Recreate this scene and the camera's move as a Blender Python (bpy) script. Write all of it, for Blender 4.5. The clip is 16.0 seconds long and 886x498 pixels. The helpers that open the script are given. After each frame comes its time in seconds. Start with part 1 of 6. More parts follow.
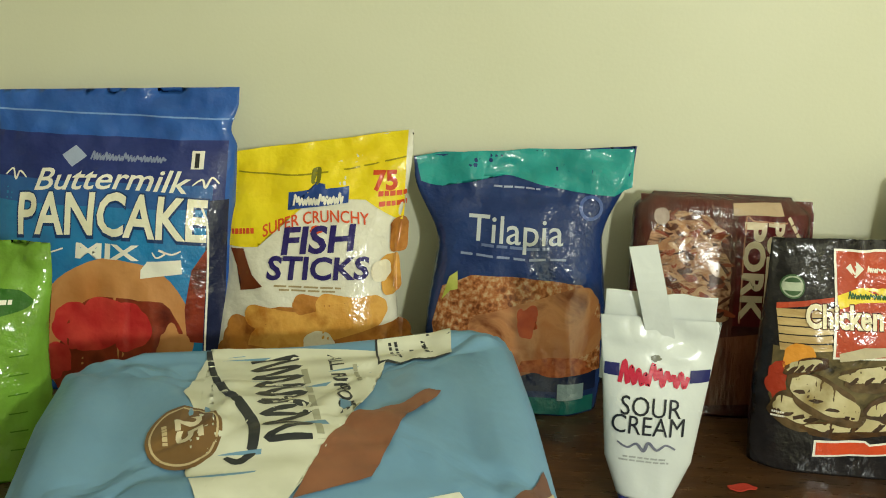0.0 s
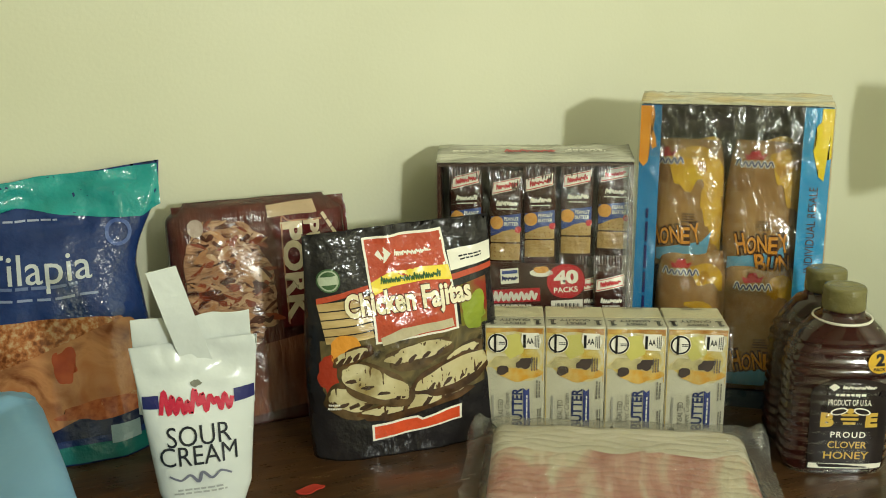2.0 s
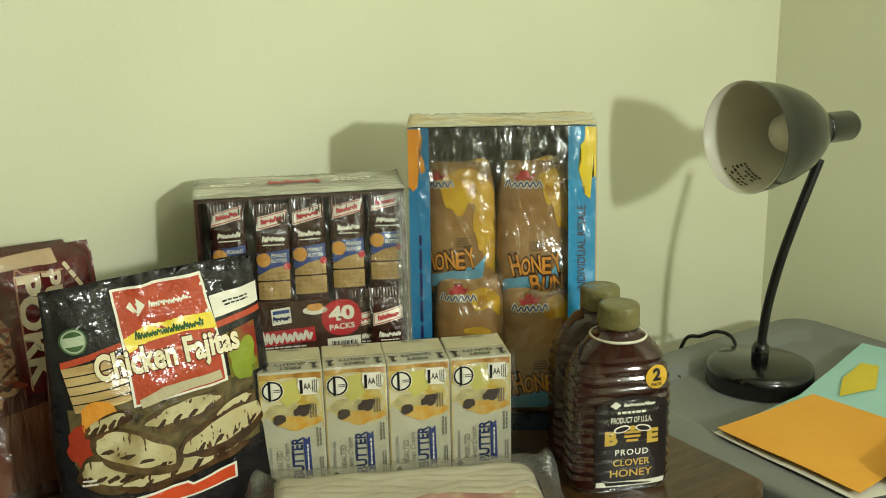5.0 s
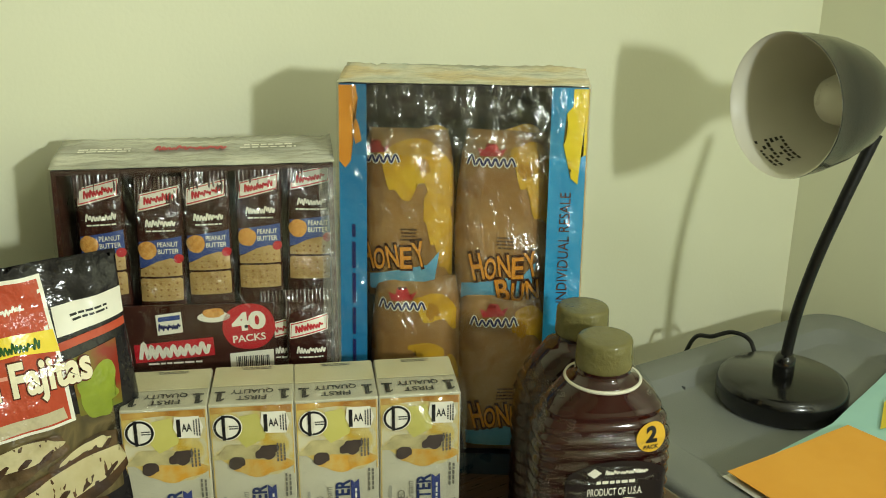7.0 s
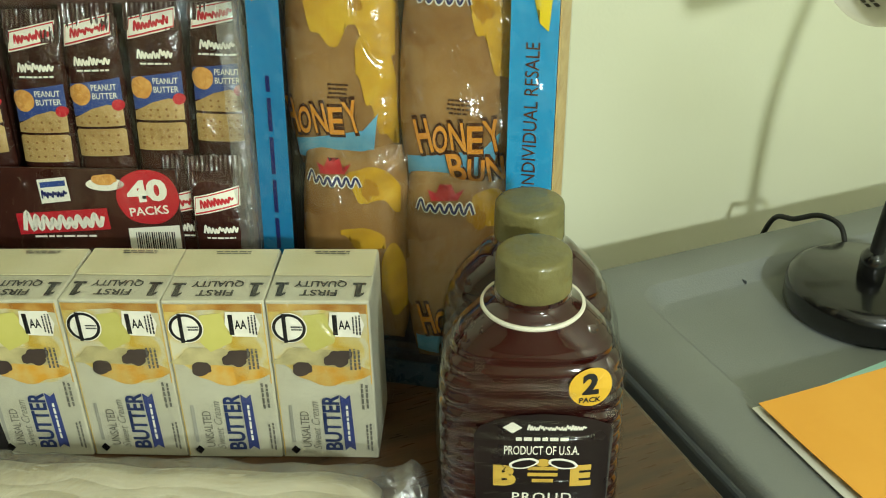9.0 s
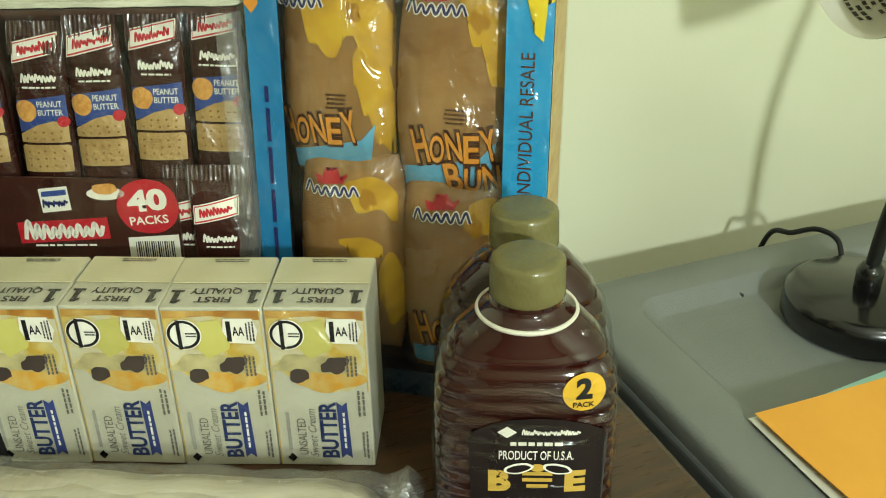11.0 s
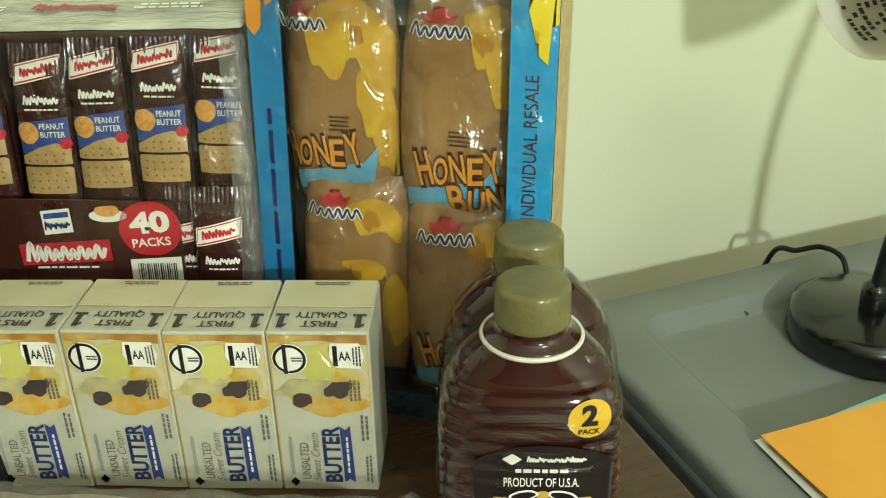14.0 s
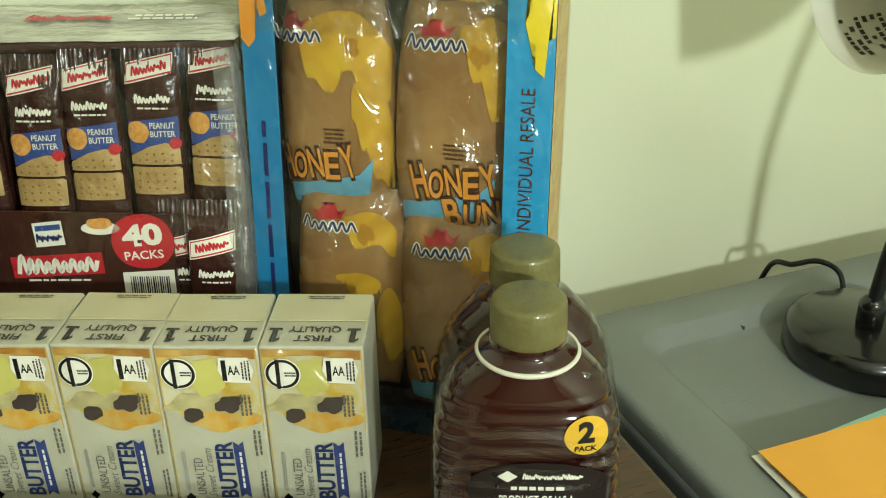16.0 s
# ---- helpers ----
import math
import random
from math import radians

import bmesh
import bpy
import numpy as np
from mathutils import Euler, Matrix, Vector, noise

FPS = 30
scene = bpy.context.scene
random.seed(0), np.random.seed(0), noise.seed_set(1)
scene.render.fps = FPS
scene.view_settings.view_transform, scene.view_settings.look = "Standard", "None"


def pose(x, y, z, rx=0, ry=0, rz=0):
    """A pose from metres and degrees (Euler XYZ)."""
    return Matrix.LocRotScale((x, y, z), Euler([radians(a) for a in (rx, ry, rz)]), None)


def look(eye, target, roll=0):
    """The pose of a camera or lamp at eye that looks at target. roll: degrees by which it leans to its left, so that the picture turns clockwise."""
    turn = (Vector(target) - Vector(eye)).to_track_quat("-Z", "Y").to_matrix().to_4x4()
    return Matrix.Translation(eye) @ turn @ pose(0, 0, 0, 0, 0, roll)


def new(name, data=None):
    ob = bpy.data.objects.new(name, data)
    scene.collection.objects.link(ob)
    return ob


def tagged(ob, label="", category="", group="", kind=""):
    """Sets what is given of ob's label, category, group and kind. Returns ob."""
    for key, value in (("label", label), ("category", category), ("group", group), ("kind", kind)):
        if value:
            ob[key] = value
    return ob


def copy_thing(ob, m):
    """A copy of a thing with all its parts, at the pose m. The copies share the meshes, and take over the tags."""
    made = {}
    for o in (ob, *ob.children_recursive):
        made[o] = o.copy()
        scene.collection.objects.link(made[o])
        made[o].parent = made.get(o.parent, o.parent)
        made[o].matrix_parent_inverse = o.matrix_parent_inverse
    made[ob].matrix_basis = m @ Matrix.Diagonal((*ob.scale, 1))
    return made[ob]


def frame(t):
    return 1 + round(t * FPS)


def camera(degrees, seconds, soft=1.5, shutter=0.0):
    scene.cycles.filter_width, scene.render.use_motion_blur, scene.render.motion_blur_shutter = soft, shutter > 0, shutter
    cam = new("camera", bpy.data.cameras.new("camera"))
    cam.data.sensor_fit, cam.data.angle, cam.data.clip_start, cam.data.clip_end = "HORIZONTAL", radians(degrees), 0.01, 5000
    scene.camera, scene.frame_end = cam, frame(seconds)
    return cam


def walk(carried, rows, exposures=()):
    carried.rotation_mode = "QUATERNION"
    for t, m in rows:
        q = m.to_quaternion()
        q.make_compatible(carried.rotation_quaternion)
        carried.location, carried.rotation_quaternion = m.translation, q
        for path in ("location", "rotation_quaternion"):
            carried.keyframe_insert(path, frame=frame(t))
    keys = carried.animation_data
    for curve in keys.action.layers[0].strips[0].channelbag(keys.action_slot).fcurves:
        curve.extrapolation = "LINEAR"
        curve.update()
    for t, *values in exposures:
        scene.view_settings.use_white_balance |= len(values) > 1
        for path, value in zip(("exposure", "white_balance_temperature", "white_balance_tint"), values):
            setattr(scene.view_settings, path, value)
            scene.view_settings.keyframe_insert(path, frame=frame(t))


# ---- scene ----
cam = camera(48.8, 16.0, soft=1.0)
PATH = [
    (0, (0.002, -1.179, 1.225), (-0.136, 0.745, 0.695), 2.2),
    (0.5, (0.026, -1.188, 1.232), (0.099, 0.735, 0.687), 1.7),
    (1, (0.048, -1.188, 1.236), (0.347, 0.712, 0.688), 0.9),
    (1.5, (0.066, -1.174, 1.234), (0.552, 0.689, 0.694), 0.0),
    (2, (0.081, -1.148, 1.236), (0.725, 0.669, 0.703), -0.8),
    (2.5, (0.079, -1.136, 1.238), (0.848, 0.637, 0.724), -1.3),
    (3, (0.067, -1.146, 1.245), (0.941, 0.582, 0.74), -1.7),
    (3.5, (0.037, -1.151, 1.252), (1.034, 0.508, 0.75), -1.5),
    (4, (0.012, -1.142, 1.246), (1.127, 0.447, 0.761), -1.1),
    (4.2, (0.013, -1.127, 1.238), (1.165, 0.437, 0.764), -1.1),
    (6.3, (0.327, -1.005, 1.246), (1.146, 0.714, 0.633), -1.4),
    (6.5, (0.306, -0.971, 1.247), (1.202, 0.7, 0.614), -0.4),
    (7, (0.314, -0.906, 1.23), (1.317, 0.697, 0.578), 0.6),
    (7.5, (0.436, -0.876, 1.23), (1.297, 0.765, 0.478), -1.0),
    (8, (0.568, -0.847, 1.246), (1.156, 0.824, 0.316), -3.5),
    (8.5, (0.573, -0.819, 1.218), (1.146, 0.825, 0.233), -2.7),
    (9, (0.552, -0.82, 1.194), (1.181, 0.808, 0.216), -1.2),
    (9.2, (0.552, -0.826, 1.188), (1.186, 0.806, 0.221), -1.0),
    (11.5, (0.553, -0.83, 1.19), (1.182, 0.821, 0.253), -1.3),
    (12, (0.554, -0.829, 1.191), (1.177, 0.826, 0.256), -1.5),
    (12.5, (0.555, -0.827, 1.191), (1.176, 0.829, 0.258), -1.5),
    (13, (0.554, -0.826, 1.191), (1.179, 0.833, 0.266), -1.5),
    (13.5, (0.552, -0.824, 1.193), (1.185, 0.833, 0.27), -1.4),
    (14, (0.554, -0.823, 1.195), (1.186, 0.836, 0.274), -1.3),
    (14.5, (0.555, -0.823, 1.194), (1.193, 0.838, 0.283), -1.2),
    (15, (0.555, -0.822, 1.193), (1.199, 0.842, 0.29), -1.3),
    (15.5, (0.556, -0.82, 1.194), (1.202, 0.844, 0.292), -1.2),
    (16, (0.556, -0.818, 1.194), (1.201, 0.847, 0.294), -1.0),
]
walk(cam, [(t, look(eye, target, roll)) for t, eye, target, roll in PATH], [(0, 0.12, 6350, 13), (1.5, 0.08, 6350, 12), (4, 0.02, 6350, 10), (6.5, -0.01, 6200, 8), (7, 0.03, 6200, 8), (8, 0.11, 6100, 7), (9, 0.38, 5900, 6), (11.5, 0.41, 5900, 6), (16, 0.36, 5900, 6)])

from mathutils.bvhtree import BVHTree

# ---- light: one room lamp behind the camera, an added ceiling fill, soft bounce from a closed room ----
scene.view_settings.exposure = 0.0
world = bpy.data.worlds.new("room_air")
scene.world = world
world.use_nodes = True
world.node_tree.nodes["Background"].inputs[0].default_value = (1.0, 0.96, 0.82, 1)
world.node_tree.nodes["Background"].inputs[1].default_value = 0.25


def lamp(name, kind, place, target, energy, colour, size):
    d = bpy.data.lights.new(name, kind)
    d.energy, d.color = energy, colour
    if kind == "AREA":
        d.shape, d.size = "DISK", size
    else:
        d.shadow_soft_size = size
    ob = new(name, d)
    ob.matrix_world = look(place, target)
    return ob


lamp("room_lamp", "POINT", (0.75, -1.93, 1.40), (0.7, 0, 0.9), 60, (0.93, 0.98, 0.865), 0.05)
# added fill without a fixture, evens out the brightness of walls and desk
lamp("ceiling_fill", "AREA", (1.1, -1.6, 2.37), (1.1, -1.4, 0), 5, (0.93, 0.98, 0.87), 0.35)


# ---- materials ----
def srgb(h):
    c = [int(h[i:i + 2], 16) / 255 for i in (0, 2, 4)]
    return tuple(v / 12.92 if v <= 0.04045 else ((v + 0.055) / 1.055) ** 2.4 for v in c) + (1,)


MATS = {}


def mat(name, a, b=None, rough=0.5, scale=30, bump=0.0, bscale=60, metal=0.0, coat=0.0, stretch=(1, 1, 1), lo=0.35, hi=0.65,
        detail=5, dist=0.0, transmission=0.0, alpha=1.0, ior=1.45, c=None, rvar=0.1, spec=0.5):
    """Two or three colours mixed by noise in object space, grain in gloss and relief."""
    if name in MATS:
        return MATS[name]
    m = MATS[name] = bpy.data.materials.new(name)
    m.use_nodes = True
    nt = m.node_tree
    N, L = nt.nodes, nt.links
    p = N["Principled BSDF"]
    a = srgb(a) if isinstance(a, str) else a
    b = (srgb(b) if isinstance(b, str) else b) or tuple(v * 0.86 for v in a[:3]) + (1,)
    tc = N.new("ShaderNodeTexCoord")
    mp = N.new("ShaderNodeMapping")
    mp.inputs["Scale"].default_value = stretch
    L.new(tc.outputs["Object"], mp.inputs["Vector"])
    n = N.new("ShaderNodeTexNoise")
    n.inputs["Scale"].default_value, n.inputs["Detail"].default_value, n.inputs["Distortion"].default_value = scale, detail, dist
    L.new(mp.outputs[0], n.inputs["Vector"])
    r = N.new("ShaderNodeValToRGB")
    r.color_ramp.elements[0].position, r.color_ramp.elements[1].position = lo, hi
    r.color_ramp.elements[0].color, r.color_ramp.elements[1].color = a, b
    if c:
        e = r.color_ramp.elements.new((lo + hi) / 2)
        e.color = srgb(c)
    L.new(n.outputs["Fac"], r.inputs[0])
    L.new(r.outputs[0], p.inputs["Base Color"])
    n2 = N.new("ShaderNodeTexNoise")
    n2.inputs["Scale"].default_value, n2.inputs["Detail"].default_value = bscale, 4
    L.new(mp.outputs[0], n2.inputs["Vector"])
    mr = N.new("ShaderNodeMapRange")
    mr.inputs[3].default_value, mr.inputs[4].default_value = max(rough - rvar, 0.02), min(rough + rvar, 1)
    L.new(n2.outputs["Fac"], mr.inputs[0])
    L.new(mr.outputs[0], p.inputs["Roughness"])
    if bump:
        bn = N.new("ShaderNodeBump")
        bn.inputs["Strength"].default_value, bn.inputs["Distance"].default_value = min(bump, 1.0), 0.005
        L.new(n2.outputs["Fac"], bn.inputs["Height"])
        L.new(bn.outputs[0], p.inputs["Normal"])
    p.inputs["Metallic"].default_value = metal
    p.inputs["Coat Weight"].default_value = coat
    p.inputs["Coat Roughness"].default_value = 0.08
    p.inputs["Transmission Weight"].default_value = transmission
    p.inputs["Alpha"].default_value = alpha
    p.inputs["IOR"].default_value = ior
    p.inputs["Specular IOR Level"].default_value = spec
    return m


def film_mat(name, bump, bscale, amount=0.12, stretch=(1, 1, 1), milk=0.0, rough=0.17):
    """Clear wrapping film: mostly see-through, with sharp wrinkled gloss."""
    if name in MATS:
        return MATS[name]
    m = MATS[name] = bpy.data.materials.new(name)
    m.use_nodes = True
    N, L = m.node_tree.nodes, m.node_tree.links
    N.remove(N["Principled BSDF"])
    out = N["Material Output"]
    tr, gl, mx = N.new("ShaderNodeBsdfTransparent"), N.new("ShaderNodeBsdfGlossy"), N.new("ShaderNodeMixShader")
    tr.inputs[0].default_value = (0.97, 0.97, 0.96, 1)
    gl.inputs["Roughness"].default_value = rough
    mx.inputs[0].default_value = amount
    tc, mp = N.new("ShaderNodeTexCoord"), N.new("ShaderNodeMapping")
    mp.inputs["Scale"].default_value = stretch
    n, bn = N.new("ShaderNodeTexNoise"), N.new("ShaderNodeBump")
    n.inputs["Scale"].default_value, n.inputs["Detail"].default_value, n.inputs["Distortion"].default_value = bscale, 4, 1.5
    bn.inputs["Strength"].default_value, bn.inputs["Distance"].default_value = bump, 0.006
    L.new(tc.outputs["Object"], mp.inputs[0])
    L.new(mp.outputs[0], n.inputs["Vector"])
    L.new(n.outputs["Fac"], bn.inputs["Height"])
    L.new(bn.outputs[0], gl.inputs["Normal"])
    L.new(tr.outputs[0], mx.inputs[1])
    L.new(gl.outputs[0], mx.inputs[2])
    if milk:
        df, m2 = N.new("ShaderNodeBsdfDiffuse"), N.new("ShaderNodeMixShader")
        df.inputs[0].default_value = (0.75, 0.74, 0.68, 1)
        m2.inputs[0].default_value = milk
        L.new(mx.outputs[0], m2.inputs[1])
        L.new(df.outputs[0], m2.inputs[2])
        L.new(m2.outputs[0], out.inputs[0])
        return m
    L.new(mx.outputs[0], out.inputs[0])
    return m


def print_mat(hexa, hexb=None, rough=0.28, scale=25, **k):
    """Printed ink on glossy bag film."""
    return mat("print_%s_%s_%d" % (hexa, hexb or "", int(rough * 100)), hexa, hexb, rough=rough, scale=scale, bump=k.pop("bump", 0.25), bscale=k.pop("bscale", 45), **k)


WALL = mat("cream_wall_paint", "DEDDC2", "D9D8BB", rough=0.55, scale=3, bump=0.05, bscale=220)
WALL_SIDE = WALL
CEIL = mat("ceiling_paint", "E8E4D2", "E2DECB", rough=0.9, scale=4, bump=0.1, bscale=120)
FLOOR = mat("carpet", "8C7F6B", "7A6D5A", rough=0.95, scale=60, bump=0.6, bscale=300)
WOOD = mat("dark_stained_wood", "4E341D", "33210F", rough=0.3, scale=9, stretch=(1, 9, 9), bump=0.05, bscale=40, dist=0.6, coat=0.25)
WOOD_EDGE = mat("dark_wood_edge", "4A2C18", "301B0D", rough=0.3, scale=12, stretch=(1, 8, 8), bump=0.05, coat=0.3)
GREY = mat("grey_moulded_plastic", "7B7D79", "757772", rough=0.5, scale=8, bump=0.15, bscale=500)
GREY_DK = mat("dark_grey_plastic_rim", "4E5150", "474A49", rough=0.5, scale=8, bump=0.1, bscale=400)
BLACK = mat("black_enamel", "100F0E", "161514", rough=0.22, scale=20, coat=0.4, bump=0.03)
BLACKRUB = mat("black_rubber", "131211", "0D0D0C", rough=0.45, scale=20, bump=0.2, bscale=200)
SHADE_IN = mat("white_reflector_enamel", "DEDACB", "D5D0BF", rough=0.4, scale=8)
CLEARBULB = mat("frosted_bulb", "E8E4D8", "DFDACB", rough=0.3, scale=8)
WHITE = print_mat("E9ECE6", "E1E5DF", rough=0.3)
INKBLACK = print_mat("1A1A1C", "222224")


# ---- geometry helpers ----
def thing(name, label, category, m, group="", kind=""):
    e = new(name)
    e.empty_display_size = 0.05
    e.matrix_world = m
    return tagged(e, label, category, group, kind)


def mesh_of(name, bm, material, smooth=True):
    me = bpy.data.meshes.new(name)
    bm.to_mesh(me)
    bm.free()
    for mm in (material if isinstance(material, (list, tuple)) else [material]):
        me.materials.append(mm)
    if smooth:
        me.polygons.foreach_set("use_smooth", [True] * len(me.polygons))
    return me


def part(name, bm, material, parent, label="", smooth=True, m=None):
    ob = new(name, mesh_of(name, bm, material, smooth))
    ob.parent = parent
    if m is not None:
        ob.matrix_basis = m
    if label:
        ob["label"] = label
    return ob


def setting(name, bm, material, label, category, smooth=False):
    return tagged(new(name, mesh_of(name, bm, material, smooth)), label, category, kind="structure")


def box(x0, x1, y0, y1, z0, z1, bev=0.0, seg=2, bm=None):
    bm2 = bmesh.new()
    bmesh.ops.create_cube(bm2, size=1, matrix=Matrix.Translation(((x0 + x1) / 2, (y0 + y1) / 2, (z0 + z1) / 2)) @ Matrix.Diagonal((x1 - x0, y1 - y0, z1 - z0, 1)))
    if bev:
        bmesh.ops.bevel(bm2, geom=list(bm2.edges), offset=bev, segments=seg, affect="EDGES", profile=0.5)
    if bm is None:
        return bm2
    me = bpy.data.meshes.new("tmp")
    bm2.to_mesh(me)
    bm2.free()
    bm.from_mesh(me)
    bpy.data.meshes.remove(me)
    return bm


def lathe(profile, n=48, cap=True):
    """Solid of revolution about z from (radius, z) pairs."""
    bm = bmesh.new()
    rings = []
    for r, z in profile:
        rings.append([bm.verts.new((r * math.cos(2 * math.pi * i / n), r * math.sin(2 * math.pi * i / n), z)) for i in range(n)])
    for a, b in zip(rings, rings[1:]):
        for i in range(n):
            bm.faces.new((a[i], a[(i + 1) % n], b[(i + 1) % n], b[i]))
    if cap:
        bm.faces.new(rings[0][::-1])
        bm.faces.new(rings[-1])
    return bm


def tube(points, radius, n=14, resolution=10):
    """A round bar along a smooth line."""
    pts = [Vector(p) for p in points]
    fine = []
    for i in range(len(pts) - 1):
        p0, p1, p2, p3 = pts[max(i - 1, 0)], pts[i], pts[i + 1], pts[min(i + 2, len(pts) - 1)]
        for k in range(resolution):
            t = k / resolution
            fine.append(0.5 * (2 * p1 + (p2 - p0) * t + (2 * p0 - 5 * p1 + 4 * p2 - p3) * t * t + (3 * p1 - p0 - 3 * p2 + p3) * t ** 3))
    fine.append(pts[-1])
    bm = bmesh.new()
    rings = []
    up = Vector((0.3, 0.9, 0.1)).normalized()
    for i, p in enumerate(fine):
        d = (fine[min(i + 1, len(fine) - 1)] - fine[max(i - 1, 0)]).normalized()
        a = d.cross(up).normalized()
        b = d.cross(a)
        rings.append([bm.verts.new(p + radius * (math.cos(2 * math.pi * k / n) * a + math.sin(2 * math.pi * k / n) * b)) for k in range(n)])
    for a, b in zip(rings, rings[1:]):
        for i in range(n):
            bm.faces.new((a[i], a[(i + 1) % n], b[(i + 1) % n], b[i]))
    bm.faces.new(rings[0][::-1])
    bm.faces.new(rings[-1])
    bmesh.ops.recalc_face_normals(bm, faces=bm.faces)
    return bm


class Sheet:
    """A front surface y = F(x, z) on which prints are laid; local metres, front towards -y.
    With a body mesh given, the prints ride on that mesh itself."""
    def __init__(self, f, step=0.012, body=None, up=False):
        self.f, self.step, self.up, self.tree = f, step, up, None
        if body is not None:
            self.tree = BVHTree.FromPolygons([v.co.copy() for v in body.vertices], [tuple(p.vertices) for p in body.polygons])

    def depth(self, x, z):
        if self.tree:
            if self.up:
                hit = self.tree.ray_cast(Vector((x, z, 1)), Vector((0, 0, -1)))[0]
                return -hit.z if hit else self.f(x, z)
            hit = self.tree.ray_cast(Vector((x, -1, z)), Vector((0, 1, 0)))[0]
            return hit.y if hit else self.f(x, z)
        return self.f(x, z)

    def lay(self, name, bm, material, parent, layer=1, label=""):
        """bm holds a flat figure in x, z; it is cut to follow the surface and laid on it."""
        if self.step:
            xs = [v.co.x for v in bm.verts]
            zs = [v.co.z for v in bm.verts]
            for lo, hi, ax in ((min(xs), max(xs), 0), (min(zs), max(zs), 2)):
                k = math.ceil(lo / self.step + 1e-6)
                while k * self.step < hi:
                    co, no = [0, 0, 0], [0, 0, 0]
                    co[ax], no[ax] = k * self.step, 1
                    bmesh.ops.bisect_plane(bm, geom=list(bm.verts) + list(bm.edges) + list(bm.faces), plane_co=co, plane_no=no)
                    k += 1
        lift = 0.0003 * layer + (0.0013 if self.up else 0.0006 if self.tree else 0.0002)
        for v in bm.verts:
            v.co.y = self.depth(v.co.x, v.co.z) - lift
        bmesh.ops.recalc_face_normals(bm, faces=bm.faces)
        n = sum((f.normal.y * f.calc_area() for f in bm.faces))
        if n > 0:
            bmesh.ops.reverse_faces(bm, faces=bm.faces)
        return part(name, bm, material, parent, label)


def poly(points):
    bm = bmesh.new()
    f = bm.faces.new([bm.verts.new((x, 0, z)) for x, z in points])
    bmesh.ops.triangulate(bm, faces=[f])
    return bm


def rect(x0, x1, z0, z1, skew=0.0):
    """skew: the rise of z across the width."""
    return poly([(x0, z0), (x1, z0 + skew), (x1, z1 + skew), (x0, z1)])


def blob(cx, cz, rx, rz, wob=0.0, seed=0, n=40, turn=0.0):
    """A rounded figure with an uneven outline."""
    pts = []
    c, s = math.cos(radians(turn)), math.sin(radians(turn))
    for i in range(n):
        a = 2 * math.pi * i / n
        k = 1 + wob * noise.noise((1.6 * math.cos(a) + seed * 7.3, 1.6 * math.sin(a), seed * 3.1)) * 1.6
        x, z = rx * k * math.cos(a), rz * k * math.sin(a)
        pts.append((cx + x * c - z * s, cz + x * s + z * c))
    return poly(pts)


def ring2(cx, cz, r0, r1, n=48, squash=1.0):
    bm = bmesh.new()
    a = [bm.verts.new((cx + r0 * math.cos(2 * math.pi * i / n), 0, cz + squash * r0 * math.sin(2 * math.pi * i / n))) for i in range(n)]
    b = [bm.verts.new((cx + r1 * math.cos(2 * math.pi * i / n), 0, cz + squash * r1 * math.sin(2 * math.pi * i / n))) for i in range(n)]
    for i in range(n):
        bm.faces.new((a[i], a[(i + 1) % n], b[(i + 1) % n], b[i]))
    return bm


def capsule(x0, z0, x1, z1, r, wob=0.06, seed=0):
    """A stubby finger between two points."""
    d = Vector((x1 - x0, z1 - z0))
    l = d.length
    a0 = math.atan2(d.y, d.x)
    pts = []
    for i in range(36):
        a = 2 * math.pi * i / 36
        k = 1 + wob * noise.noise((2 * math.cos(a) + seed * 5, 2 * math.sin(a), seed))
        x, z = r * k * math.cos(a), r * k * math.sin(a)
        x += l if math.cos(a) > 0 else 0
        pts.append((x0 + x * math.cos(a0) - z * math.sin(a0), z0 + x * math.sin(a0) + z * math.cos(a0)))
    return poly(pts)


def stroke(points, width, taper=0.4):
    """A brush stroke along a line of (x, z)."""
    bm = bmesh.new()
    pts = [Vector(p) for p in points]
    fine = []
    for i in range(len(pts) - 1):
        p0, p1, p2, p3 = pts[max(i - 1, 0)], pts[i], pts[i + 1], pts[min(i + 2, len(pts) - 1)]
        for k in range(6):
            t = k / 6
            fine.append(0.5 * (2 * p1 + (p2 - p0) * t + (2 * p0 - 5 * p1 + 4 * p2 - p3) * t * t + (3 * p1 - p0 - 3 * p2 + p3) * t ** 3))
    fine.append(pts[-1])
    last = None
    for i, p in enumerate(fine):
        d = fine[min(i + 1, len(fine) - 1)] - fine[max(i - 1, 0)]
        d = d.normalized() if d.length > 1e-9 else Vector((1, 0))
        w = width * (1 - taper * abs(2 * i / (len(fine) - 1) - 1)) / 2
        q = Vector((-d.y, d.x)) * w
        pair = (bm.verts.new((p.x + q.x, 0, p.y + q.y)), bm.verts.new((p.x - q.x, 0, p.y - q.y)))
        if last:
            bm.faces.new((last[0], pair[0], pair[1], last[1]))
        last = pair
    return bm


